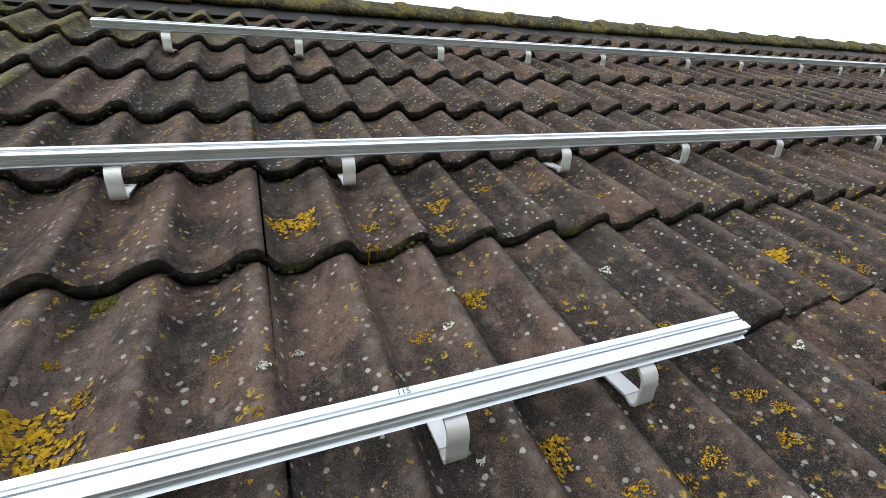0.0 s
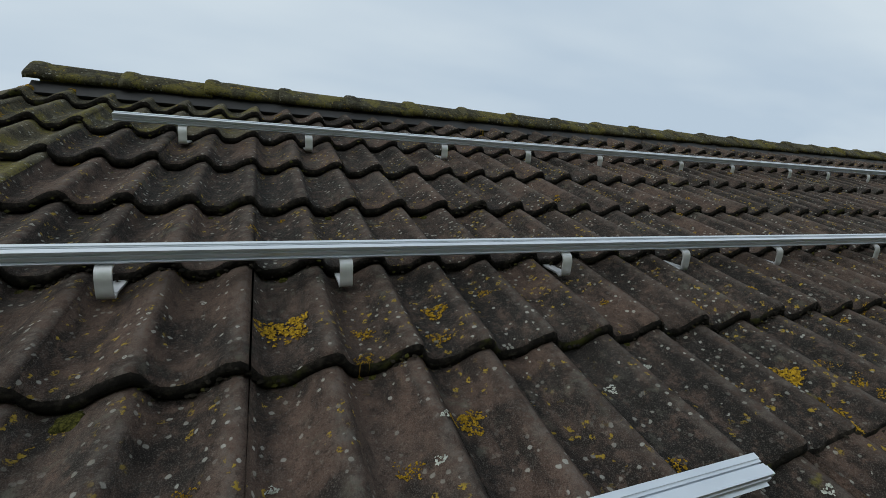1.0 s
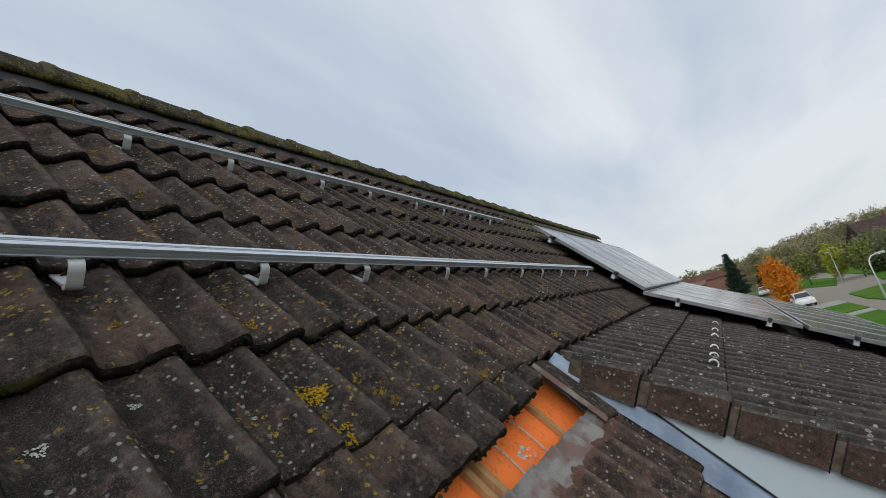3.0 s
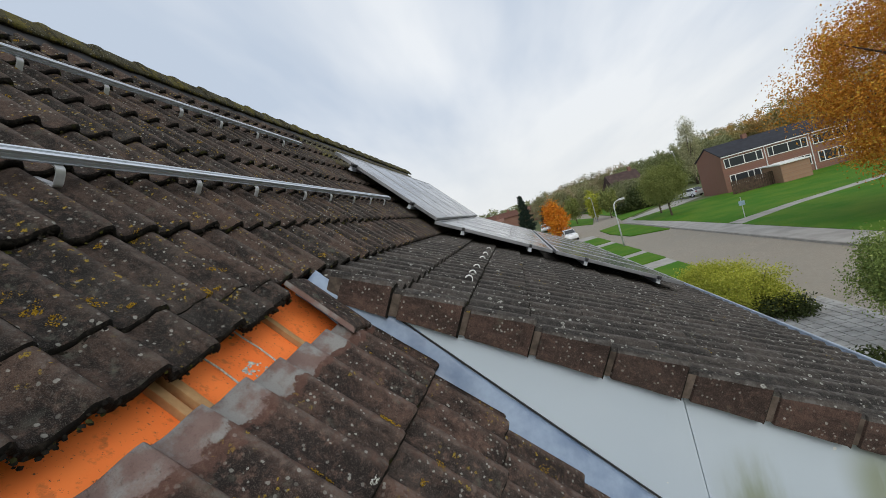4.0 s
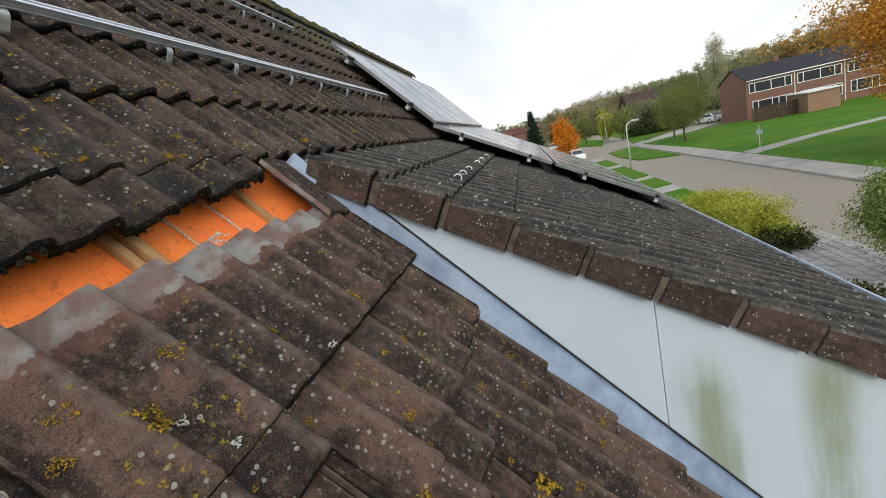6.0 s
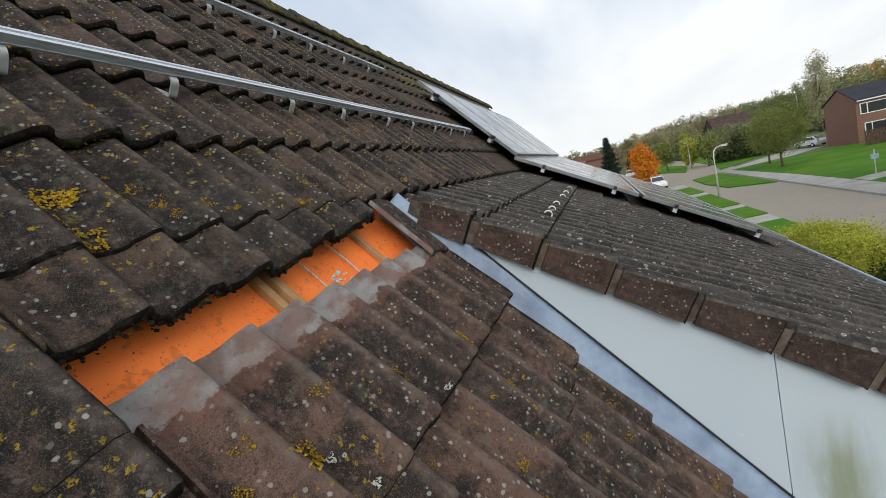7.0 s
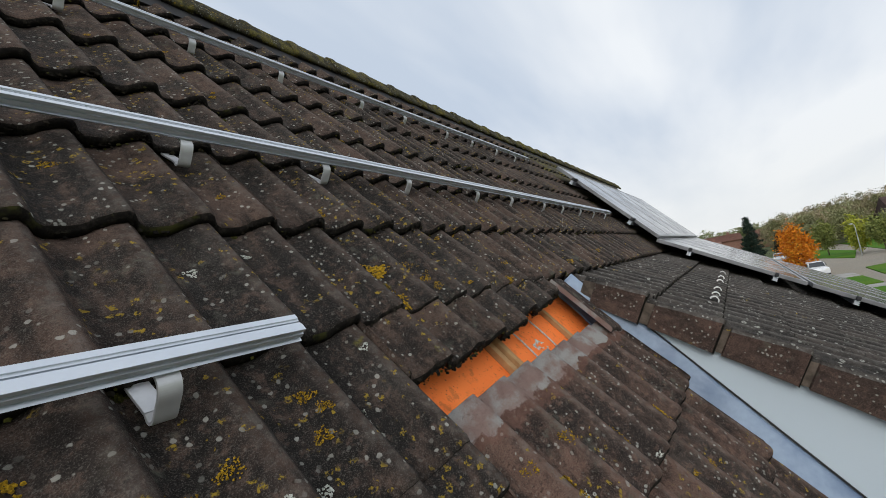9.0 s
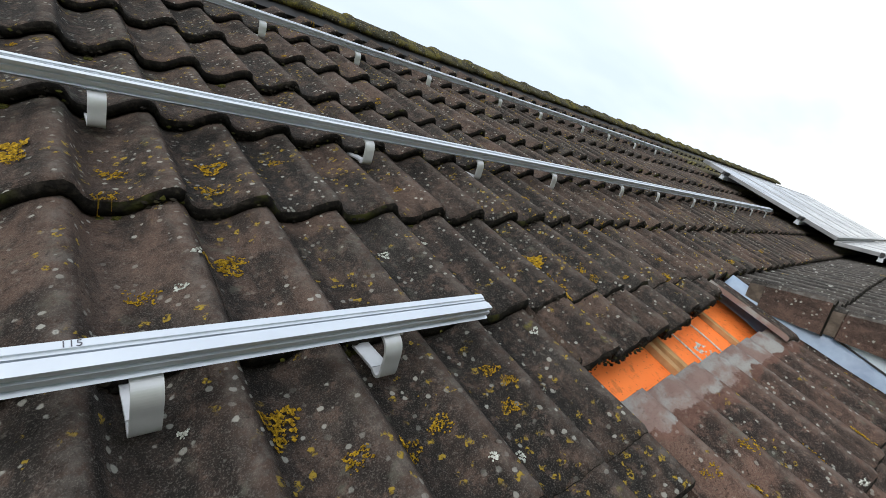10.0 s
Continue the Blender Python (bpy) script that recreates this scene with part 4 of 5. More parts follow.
bush(11.4, -7.4, (0.9, 0.7, 0.5), "low dark green ground cover beside the paving", 24, M_HEDGE, 3000, 0.05, (0.14, 0.14, 0.08))


def conifer(x, y, h, r, seed):
    rng = np.random.default_rng(seed)
    e = group_empty("conifer", pose(x, y, 0), "tall dark blue-green spruce", "tree")
    bm = bmesh.new()
    add_tube(bm, [(0, 0, -0.1), (0, 0, h * 0.95)], [0.22, 0.03], 8)
    part("trunk", bm, M_BARK, e)
    z = h * (1 - np.sqrt(rng.uniform(0.004, 0.92, 420)))
    a = rng.uniform(0, 2 * math.pi, 420)
    rad = r * (1 - z / h) * rng.uniform(0.35, 1.0, 420) * (0.85 + 0.3 * np.sin(z * 5))
    pts = np.stack([rad * np.cos(a), rad * np.sin(a), z - 0.15 * rad], 1)
    part("crown", leaves_mesh("crown", pts, (0.28, 0.28, 0.12), 9000, 0.17, M_LEAF_DARK, rng, 0.15), None, e)


conifer(119, -3.6, 10.0, 2.9, 31)
conifer(122, -9.0, 5.5, 1.6, 32)


def woods(name, spots, material, label, seed, leaves, size):
    """A far belt of trees as one mesh of leaf clumps."""
    rng = np.random.default_rng(seed)
    pts = np.concatenate([crown_points(rng, 60, (x, y, h * 0.55), (r, r, h * 0.5), 0.2) for x, y, h, r in spots])
    pts[:, 2] = np.maximum(pts[:, 2], 0.3)
    ob = part(name, leaves_mesh(name, pts, (0.5, 0.5, 0.4), leaves, size, material, rng), None)
    return tagged(ob, label, "woods", kind="stuff")


rng2 = random.Random(77)


def belt(az0, az1, dist, el0, el1, n, r=(3.0, 5.5)):
    out = []
    for k in range(n):
        f = (k + rng2.random()) / n
        a = radians(az0 + (az1 - az0) * f)
        d = dist * rng2.uniform(0.92, 1.12)
        el = el0 + (el1 - el0) * f
        out.append((0.7 + d * math.cos(a), -1.0 + d * math.sin(a), max(3.0, 5.6 + d * math.tan(radians(el)) * rng2.uniform(0.75, 1.05)), rng2.uniform(*r)))
    return out


woods("far_woods", belt(-40, -22, 170, 5.0, 2.4, 60), M_LEAF_RUST, "brown and gold autumn wood on the rise behind the houses", 41, 170000, 0.23)
woods("far_woods", belt(-24, -13, 150, 2.6, 1.6, 46), M_LEAF_FAR_HAZED, "green and brown trees behind the street", 42, 170000, 0.20)
woods("far_woods", belt(-14, -3, 165, 2.2, 1.1, 34), M_LEAF_BROWN_HAZED, "bare brown trees at the end of the street", 43, 90000, 0.2)
woods("far_woods", belt(-9, -5, 130, 1.1, 0.9, 10), M_LEAF_BROWN_HAZED, "brown autumn trees at the end of the street", 44, 20000, 0.22)
woods("far_woods", belt(-18, -12, 118, -0.5, 0.1, 9, (2.0, 3.0)), M_LEAF_FAR_HAZED, "garden trees in front of a house", 49, 24000, 0.17)
woods("far_woods", belt(-3, 40, 260, 0.9, 0.8, 60, (5, 9)), M_LEAF_FAR_HAZED, "far green trees on the horizon, greyed by painted haze", 45, 50000, 0.5)
woods("hedge", [(86 - 0.1 * k, -19.5 - 0.5 * k, 1.9, 0.9) for k in range(16)], M_HEDGE, "dark clipped hedge along the side road", 46, 5000, 0.2)
woods("hedge", [(100 + 2 * k, -27 - 0.4 * k, 3.4, 1.6) for k in range(9)], M_HEDGE, "dark hedge in front of a house", 47, 5000, 0.25)
woods("far_woods", belt(-32, -60, 120, 4.0, 4.0, 40), M_LEAF_BROWN_HAZED, "brown and gold autumn wood on the rise behind the houses", 48, 9000, 0.6)


# ---- houses ----
def window(parent, m, w, h, panes, label="white window"):
    """A white frame with its panes, in the x-z plane facing -y."""
    e = new("window")
    e.parent, e.matrix_basis = parent, m
    tagged(e, label)
    t = 0.09
    for a in ((0, w, 0, t), (0, w, h - t, h)):
        bm = bmesh.new()
        add_box(bm, a[0], a[1], -0.05, 0.06, a[2], a[3])
        part("frame_bar", bm, M_WHITE, e)
    edges = [w * p for p in panes]
    for q in edges:
        bm = bmesh.new()
        add_box(bm, max(0, q - t / 2), min(w, q + t / 2), -0.045, 0.06, t, h - t)
        part("mullion", bm, M_WHITE, e)
    for a, b in zip(edges, edges[1:]):
        bm = bmesh.new()
        add_box(bm, a + t / 2, b - t / 2, 0.01, 0.03, t, h - t)
        part("pane", bm, M_GLASS, e)


def terrace():
    e = group_empty("terraced_house", pose(68.7, -30.3, 0.1), "two-storey red-brick terraced house with white window bands and a dark roof", "house")
    depth, length, eave, ridge = 8.0, 23.0, 5.15, 6.75
    bm = bmesh.new()
    add_box(bm, 0.05, depth, -length, 0, -0.2, eave)
    part("wall", bm, M_BRICK, e)
    bm = bmesh.new()
    a = [bm.verts.new(p) for p in ((0.05, 0, eave + 0.001), (depth, 0, eave + 0.001), (depth / 2, 0, ridge))]
    b = [bm.verts.new(p) for p in ((0.05, -0.3, eave + 0.001), (depth, -0.3, eave + 0.001), (depth / 2, -0.3, ridge))]
    bm.faces.new(a), bm.faces.new(b[::-1])
    for i in range(3):
        bm.faces.new((a[i], b[i], b[(i + 1) % 3], a[(i + 1) % 3]))
    part("gable", bm, M_BRICK, e)
    for s in (0, 1):
        bm = bmesh.new()
        x0, x1 = (-0.35, depth / 2) if s == 0 else (depth + 0.35, depth / 2)
        z0 = eave - 0.08
        vs = [bm.verts.new(p) for p in ((x0, 0.12, z0), (x1, 0.12, ridge + 0.05), (x1, -length, ridge + 0.05), (x0, -length, z0), (x0, 0.12, z0 + 0.14), (x1, 0.12, ridge + 0.19), (x1, -length, ridge + 0.19), (x0, -length, z0 + 0.14))]
        for f in ((0, 1, 2, 3), (4, 7, 6, 5), (0, 4, 5, 1), (2, 6, 7, 3), (0, 3, 7, 4), (1, 5, 6, 2)):
            bm.faces.new([vs[i] for i in f])
        part("roof_slope", bm, M_SLATE, e)
    turn = pose(0, 0, 0, 0, 0, -90)
    for u in range(4):
        y = -0.35 - 5.6 * u
        window(e, pose(-0.02, y, 3.4) @ turn, 5.0, 1.3, (0.01, 0.14, 0.52, 0.84, 0.99))
        window(e, pose(-0.02, y - 0.3, 0.9) @ turn, 4.7, 1.45, (0.01, 0.15, 0.5, 0.66, 0.84, 0.99))
        bm = bmesh.new()
        add_box(bm, -0.07, 0.05, y - 5.33, y - 5.25, 0, eave)
        part("downpipe", bm, M_WHITE, e)
    bm = bmesh.new()
    add_box(bm, -0.36, -0.24, -length, 0, eave - 0.2, eave - 0.07)
    part("gutter", bm, M_WHITE, e)
    for y in (-3.5, -6.6):
        bm = bmesh.new()
        add_box(bm, 0, 0.9, y - 0.45, y + 0.45, 0, 0.06, pose(1.5, 0, eave + 0.70, 0, -22.5, 0))
        part("skylight", bm, M_WHITE, e)
    bm = bmesh.new()
    add_box(bm, depth / 2 - 0.3, depth / 2 + 0.3, -5.8, -5.2, ridge - 0.2, ridge + 0.75)
    part("chimney", bm, M_BRICK, e, bevel=0.03)


terrace()
shed = group_empty("garden_shed", pose(62.2, -37.2, 0.1), "flat-roofed brown brick shed in front of the terrace", "shed")
bm = bmesh.new()
add_box(bm, 0, 4.2, 0, 3.3, -0.1, 2.25)
part("wall", bm, M_BRICK_PALE, shed)
bm = bmesh.new()
add_box(bm, -0.2, 4.4, -0.2, 3.5, 2.25, 2.40)
part("roof", bm, M_WHITE, shed)
fence = group_empty("garden_fence", pose(64.0, -33.85, 0.1), "weathered grey-brown upright board fence", "fence")
for k in range(36):
    bm = bmesh.new()
    add_box(bm, -0.02, 0.02, 0, 0.125, 0, 1.7 + 0.08 * rng2.random())
    part("board", bm, M_FENCE, fence, m=pose(0.04 * (k % 2), 0.14 * k, 0))


def plain_house(x, y, rz, w, d, eave, ridge, wall_mat, roof_mat, label):
    e = group_empty("house", pose(x, y, 0, 0, 0, rz), label, "house")
    bm = bmesh.new()
    add_box(bm, 0, w, 0, d, -0.2, eave)
    part("wall", bm, wall_mat, e)
    bm = bmesh.new()
    add_extrusion(bm, [(-0.4, eave - 0.2), (d + 0.4, eave - 0.2), (d + 0.4, eave + 0.02), (d / 2, ridge), (-0.4, eave + 0.02)], -0.3, w + 0.3)
    part("roof", bm, roof_mat, e)
    for k in range(max(2, int(w / 3))):
        window(e, pose(0.8 + k * 2.8, -0.02, 0.9), 1.8, 1.4, (0.01, 0.5, 0.99))
    bm = bmesh.new()
    add_box(bm, w * 0.12, w * 0.12 + 0.8, d / 2 - 0.4, d / 2 + 0.4, ridge - 1.0, ridge + 0.9)
    part("chimney", bm, M_BRICK, e)
    return e


plain_house(134, -34.5, 100, 8, 9, 3.8, 8.3, M_BRICK_PALE, M_BROWNROOF, "detached pale house with a tall dark roof behind trees")
plain_house(128, 2.2, 90, 7, 9, 4.2, 5.0, M_BRICK, M_BRICK, "low red-brick building at the end of the street")
plain_house(190, -2, 95, 24, 9, 4.4, 6.6, M_BRICK, M_REDROOF, "far brick terrace under dull red roofs")
plain_house(205, -30, 100, 26, 9, 4.4, 6.6, M_BRICK_PALE, M_REDROOF, "far brick terrace under dull red roofs")
bm = bmesh.new()
add_extrusion(bm, [(1.5 * math.cos(a), 1.6 * math.sin(a)) for a in (math.pi * k / 10 for k in range(11))], 0, 3.2)
tagged(part("greenhouse", bm, M_CLEAR, m=pose(92, -24.3, 0, 0, 0, 70)), "low rounded pale shelter beside the hedge", "shelter")


# ---- street furniture and cars ----
def street_lamp(x, y, h, turn, z=0.05, label="pale curved-arm street lamp"):
    e = group_empty("street_lamp", pose(x, y, z, 0, 0, turn), label, "street lamp", "street lamps")
    bm = bmesh.new()
    line = [(0, 0, 0), (0, 0, h * 0.55), (0.0, 0, h * 0.88), (0.08, 0, h * 0.95), (0.3, 0, h), (0.75, 0, h * 1.02)]
    add_tube(bm, line, [0.075, 0.06, 0.05, 0.045, 0.04, 0.04], 10)
    part("pole", bm, M_POLE, e, smooth=True)
    bm = bmesh.new()
    add_box(bm, 0.7, 1.3, -0.11, 0.11, h * 1.02 - 0.06, h * 1.02 + 0.07)
    part("lantern", bm, M_POLE, e, bevel=0.03)
    bm = bmesh.new()
    add_box(bm, 0.8, 1.25, -0.08, 0.08, h * 1.02 - 0.09, h * 1.02 - 0.062)
    part("lens", bm, M_WHITE, e)


street_lamp(42.2, -9.65, 4.1, -60)
street_lamp(82, -14.6, 4.4, 150)
street_lamp(104, -37, 9.0, 100, -0.04)
sign = group_empty("street_sign", pose(40.7, -19.0, 0.1), "small blue-grey sign on a thin post", "street sign")
bm = bmesh.new()
add_tube(bm, [(0, 0, 0), (0, 0, 1.75)], [0.035, 0.035], 8)
part("post", bm, M_POLE, sign)
bm = bmesh.new()
add_box(bm, -0.05, -0.03, -0.24, 0.24, 1.05, 1.42)
part("plate", bm, M_SIGN, sign, bevel=0.006)


def car(x, y, rz, paint, label, z=0.0):
    e = group_empty("car", pose(x, y, z, 0, 0, rz), label, "car")
    side = [(-2.05, 0.32), (2.05, 0.32), (2.1, 0.6), (1.95, 0.86), (1.05, 1.0), (0.35, 1.42), (-1.25, 1.46), (-1.95, 1.05), (-2.1, 0.8)]
    bm = bmesh.new()
    prev = None
    for yy, k in ((-0.86, 0.94), (-0.78, 1.0), (0.78, 1.0), (0.86, 0.94)):
        ring = [bm.verts.new((px * (0.98 if k < 1 else 1), yy * (1 if pz < 1.0 else 0.82), 0.32 + (pz - 0.32) * k)) for px, pz in side]
        if prev:
            for i in range(len(ring)):
                bm.faces.new((prev[i], prev[(i + 1) % len(ring)], ring[(i + 1) % len(ring)], ring[i]))
        else:
            bm.faces.new(ring[::-1])
        prev = ring
    bm.faces.new(prev)
    part("body", bm, paint, e, bevel=0.04)
    for s in (-1, 1):
        bm = bmesh.new()
        vs = [bm.verts.new(p) for p in ((-1.75, s * 0.80, 1.03), (0.85, s * 0.80, 1.03), (0.28, s * 0.715, 1.37), (-1.2, s * 0.715, 1.40))]
        vs2 = [bm.verts.new(v.co + Vector((0, s * 0.03, 0))) for v in vs]
        bm.faces.new(vs), bm.faces.new(vs2[::-1])
        for i in range(4):
            bm.faces.new((vs[i], vs[(i + 1) % 4], vs2[(i + 1) % 4], vs2[i]))
        part("side_window", bm, M_GLASS, e)
    for a, b in (((1.08, 1.01), (0.42, 1.40)), ((-1.93, 1.08), (-1.34, 1.44))):
        bm = bmesh.new()
        out = 0.03 if a[0] > 0 else -0.03
        add_box_pts = [(a[0], -0.66, a[1]), (a[0], 0.66, a[1]), (b[0], 0.58, b[1]), (b[0], -0.58, b[1])]
        vs = [bm.verts.new(p) for p in add_box_pts]
        vs2 = [bm.verts.new((p[0] + out, p[1], p[2] + 0.03)) for p in add_box_pts]
        bm.faces.new(vs), bm.faces.new(vs2[::-1])
        for i in range(4):
            bm.faces.new((vs[i], vs[(i + 1) % 4], vs2[(i + 1) % 4], vs2[i]))
        part("windscreen", bm, M_GLASS, e)
    for wx in (-1.3, 1.3):
        for s in (-1, 1):
            bm = bmesh.new()
            add_tube(bm, [(wx, s * 0.70, 0.31), (wx, s * 0.88, 0.31)], [0.31, 0.31], 20)
            tyre = part("wheel", bm, M_RUBBER, e)
            bm = bmesh.new()
            add_tube(bm, [(wx, s * 0.87, 0.31), (wx, s * 0.895, 0.31)], [0.2, 0.18], 14)
            part("rim", bm, M_POLE, tyre)
    for s in (-1, 1):
        bm = bmesh.new()
        add_box(bm, 1.93, 2.1, s * 0.62 - 0.16, s * 0.62 + 0.16, 0.66, 0.8)
        part("headlight", bm, M_WHITE, e, bevel=0.02)
        bm = bmesh.new()
        add_box(bm, -2.11, -1.98, s * 0.66 - 0.12, s * 0.66 + 0.12, 0.78, 0.98)
        part("tail_light", bm, M_CARRED, e, bevel=0.02)


car(62.0, -7.4, 180, M_CARWHITE, "small white car parked at the kerb")
car(81.5, -30.2, 20, M_CARWHITE, "silver-white hatchback parked beside the terrace", 0.05)
car(96.0, -6.5, 175, M_CARSILVER, "silver car parked far down the street")

# ---- lichen crusts and moss cushions on the tiles ----
def crust(bm, x, y, r, seed, ring=False, lumps=22, lobe=1.0):
    """One patch of lichen: many small thin lobes that lie on the tile's curve, in a few ragged groups."""
    rng = random.Random(seed)
    hubs = [(x, y, r)] + [(x + r * rng.uniform(-1.1, 1.1), y + r * rng.uniform(-1.0, 1.0), r * rng.uniform(0.25, 0.5)) for _ in range(3)]
    for k in range(lumps):
        hx, hy, hr = hubs[0] if k % 4 else hubs[1 + rng.randrange(3)]
        a, d = rng.uniform(0, 6.283), hr * (rng.uniform(0.45, 1.0) if ring else math.sqrt(rng.uniform(0, 1)))
        d *= 1 + 0.3 * math.sin(3 * a + seed)
        cx, cy = hx + d * math.cos(a), hy + d * math.sin(a) * 0.9
        s = max(0.0011, r * rng.uniform(0.04, 0.12) * lobe)
        n = 7
        mid = bm.verts.new((cx, cy, roof_height(cx, cy) + rng.uniform(0.0050, 0.0066)))
        rim = []
        for i in range(n):
            q = s * rng.uniform(0.5, 1.3)
            px, py = cx + q * math.cos(6.283 * i / n), cy + q * math.sin(6.283 * i / n)
            rim.append(bm.verts.new((px, py, roof_height(px, py) + 0.0040)))
        for i in range(n):
            bm.faces.new((mid, rim[i], rim[(i + 1) % n]))


# the largest patches: across the slope, up the slope, radius
YELLOW_NEAR = ((0.209, 0.125, 0.046), (0.535, 0.142, 0.025), (0.513, 0.052, 0.021), (0.368, 0.089, 0.021), (0.350, 0.014, 0.016), (0.495, -0.148, 0.029), (0.492, -0.443, 0.027),
               (0.628, -0.537, 0.023), (0.847, -0.458, 0.012), (0.857, -0.491, 0.011), (0.836, -0.531, 0.014), (0.691, -0.521, 0.016), (0.800, -0.311, 0.022), (0.552, -0.527, 0.014),
               (-0.367, 0.173, 0.018), (-0.373, 0.099, 0.028), (-0.119, -0.140, 0.010), (-0.072, -0.215, 0.017), (-0.111, -0.251, 0.041), (-0.087, -0.296, 0.035), (0.243, 0.091, 0.012))
YELLOW_LOW = ((1.264, -0.177, 0.038), (1.424, -0.169, 0.022), (1.433, -0.232, 0.017), (1.554, -0.238, 0.022), (1.244, -0.306, 0.034), (1.230, -0.415, 0.014), (1.798, -0.330, 0.018), (1.829, -0.300, 0.015),
              (1.516, -0.445, 0.012), (1.262, 0.080, 0.020), (1.231, -0.845, 0.030), (1.527, -0.857, 0.022), (1.815, -0.933, 0.030), (1.580, -1.203, 0.013), (1.118, -0.818, 0.014), (1.515, -1.253, 0.013),
              (1.650, -1.555, 0.040), (1.410, -1.284, 0.024), (1.517, -0.890, 0.012))
YELLOW_HIGH = ((-0.742, 1.90, 0.060), (-0.574, 1.90, 0.042), (-0.742, 1.49, 0.042), (-0.710, 1.30, 0.044), (-0.711, 0.93, 0.034), (-0.561, 0.90, 0.026), (-0.523, 0.53, 0.020), (-0.39, 0.54, 0.016))
PALE = ((0.815, -0.128, 0.015), (0.785, -0.604, 0.014), (0.721, -0.596, 0.008), (0.414, -0.225, 0.009), (0.448, -0.150, 0.009), (0.920, -0.533, 0.012), (1.021, -0.409, 0.011), (0.388, -0.429, 0.006),
        (0.955, -0.082, 0.010), (0.191, -0.202, 0.009), (0.143, -0.243, 0.010), (-0.547, 0.470, 0.020), (-0.464, 0.250, 0.017), (1.258, -0.878, 0.011), (1.275, -0.959, 0.009), (1.597, -0.970, 0.009),
        (1.211, -0.388, 0.010), (1.688, -1.451, 0.012))
rng3 = random.Random(9)
for k, (x, y, r) in enumerate(YELLOW_NEAR + YELLOW_LOW + YELLOW_HIGH):
    bm = bmesh.new()
    crust(bm, x, y, r * 0.95, k, k % 3 == 1, 190 if r > 0.024 else 90)
    part("lichen_crust", bm, M_LICHEN_Y, main_roof)
for k, (x, y, r) in enumerate(PALE):
    bm = bmesh.new()
    crust(bm, x, y, r * 0.8, 100 + k, k % 3 == 0, 46, 2.0)
    part("lichen_crust", bm, M_LICHEN_W, main_roof)

for k in range(90):
    low = k % 5 == 0
    x, y = (rng3.uniform(1.15, 2.2), rng3.uniform(-1.9, -0.72)) if low else (rng3.uniform(-0.75, 3.6), rng3.uniform(-0.33, 1.85))
    if 0.08 < (x / PITCH) % 1.0 < 0.3:
        x += 0.05
    bm = bmesh.new()
    crust(bm, x, y, rng3.uniform(0.007, 0.020), 300 + k, k % 2 == 0, 60)
    part("lichen_crust", bm, M_LICHEN_Y, main_roof)


def cushion(x, y, r, seed):
    """A cushion of moss under a tile's edge."""
    bm = bmesh.new()
    bmesh.ops.create_icosphere(bm, subdivisions=3, radius=1)
    for v in bm.verts:
        f = 1 + 0.35 * noise.noise(v.co * 2.2 + Vector((seed, 0, 0))) + 0.15 * noise.noise(v.co * 7)
        v.co = Vector((v.co.x * r * f, v.co.y * r * 0.8 * f, v.co.z * r * 0.55 * f))
    part("moss_cushion", bm, M_MOSS, main_roof, smooth=True, m=pose(x, y, wave(x) - LIP - 0.002))


cushion(-0.075, -0.022, 0.026, 1)
for k in range(80):
    row = rng3.choice((-0.672, -0.345, -0.345, 0.0, 0.0, 0.342, 0.685, 1.018, 1.36))
    col = rng3.randrange(-4, 16)
    cushion(0.15 * col + 0.055 + rng3.uniform(-0.03, 0.03), row - 0.004, rng3.uniform(0.006, 0.014), k + 2)

def slid(i):
    """How far the tiles over the opened strip are pushed up."""
    return (0.160, 0.178, 0.212, 0.238)[i - 4]


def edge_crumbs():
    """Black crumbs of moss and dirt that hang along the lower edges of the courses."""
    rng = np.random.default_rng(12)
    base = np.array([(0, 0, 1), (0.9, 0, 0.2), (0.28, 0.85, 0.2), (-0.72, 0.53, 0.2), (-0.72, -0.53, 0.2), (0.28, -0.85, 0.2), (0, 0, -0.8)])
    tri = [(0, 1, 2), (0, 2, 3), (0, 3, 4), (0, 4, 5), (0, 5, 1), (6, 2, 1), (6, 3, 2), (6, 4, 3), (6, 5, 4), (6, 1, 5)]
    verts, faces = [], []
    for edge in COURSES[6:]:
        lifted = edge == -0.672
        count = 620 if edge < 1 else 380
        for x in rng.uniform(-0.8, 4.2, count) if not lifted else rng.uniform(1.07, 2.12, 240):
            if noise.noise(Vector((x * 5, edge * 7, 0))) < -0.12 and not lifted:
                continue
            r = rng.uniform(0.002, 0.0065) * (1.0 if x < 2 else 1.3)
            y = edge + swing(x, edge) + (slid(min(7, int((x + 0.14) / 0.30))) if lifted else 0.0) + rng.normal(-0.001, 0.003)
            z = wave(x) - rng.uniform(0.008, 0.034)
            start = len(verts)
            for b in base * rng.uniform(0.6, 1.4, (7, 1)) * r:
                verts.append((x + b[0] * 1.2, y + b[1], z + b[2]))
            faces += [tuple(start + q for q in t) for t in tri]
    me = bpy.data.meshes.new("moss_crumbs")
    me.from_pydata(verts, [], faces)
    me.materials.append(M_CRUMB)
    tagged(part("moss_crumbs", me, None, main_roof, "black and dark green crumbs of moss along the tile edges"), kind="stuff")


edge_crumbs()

# ---- ridge tiles ----
RIDGE_LINE = [(0.106, -0.068), (0.094, -0.038), (0.080, -0.010), (0.062, 0.022), (0.046, 0.040), (0.026, 0.053), (0.0, 0.058)]
RIDGE_LINE += [(-h, v) for h, v in RIDGE_LINE[-2::-1]]


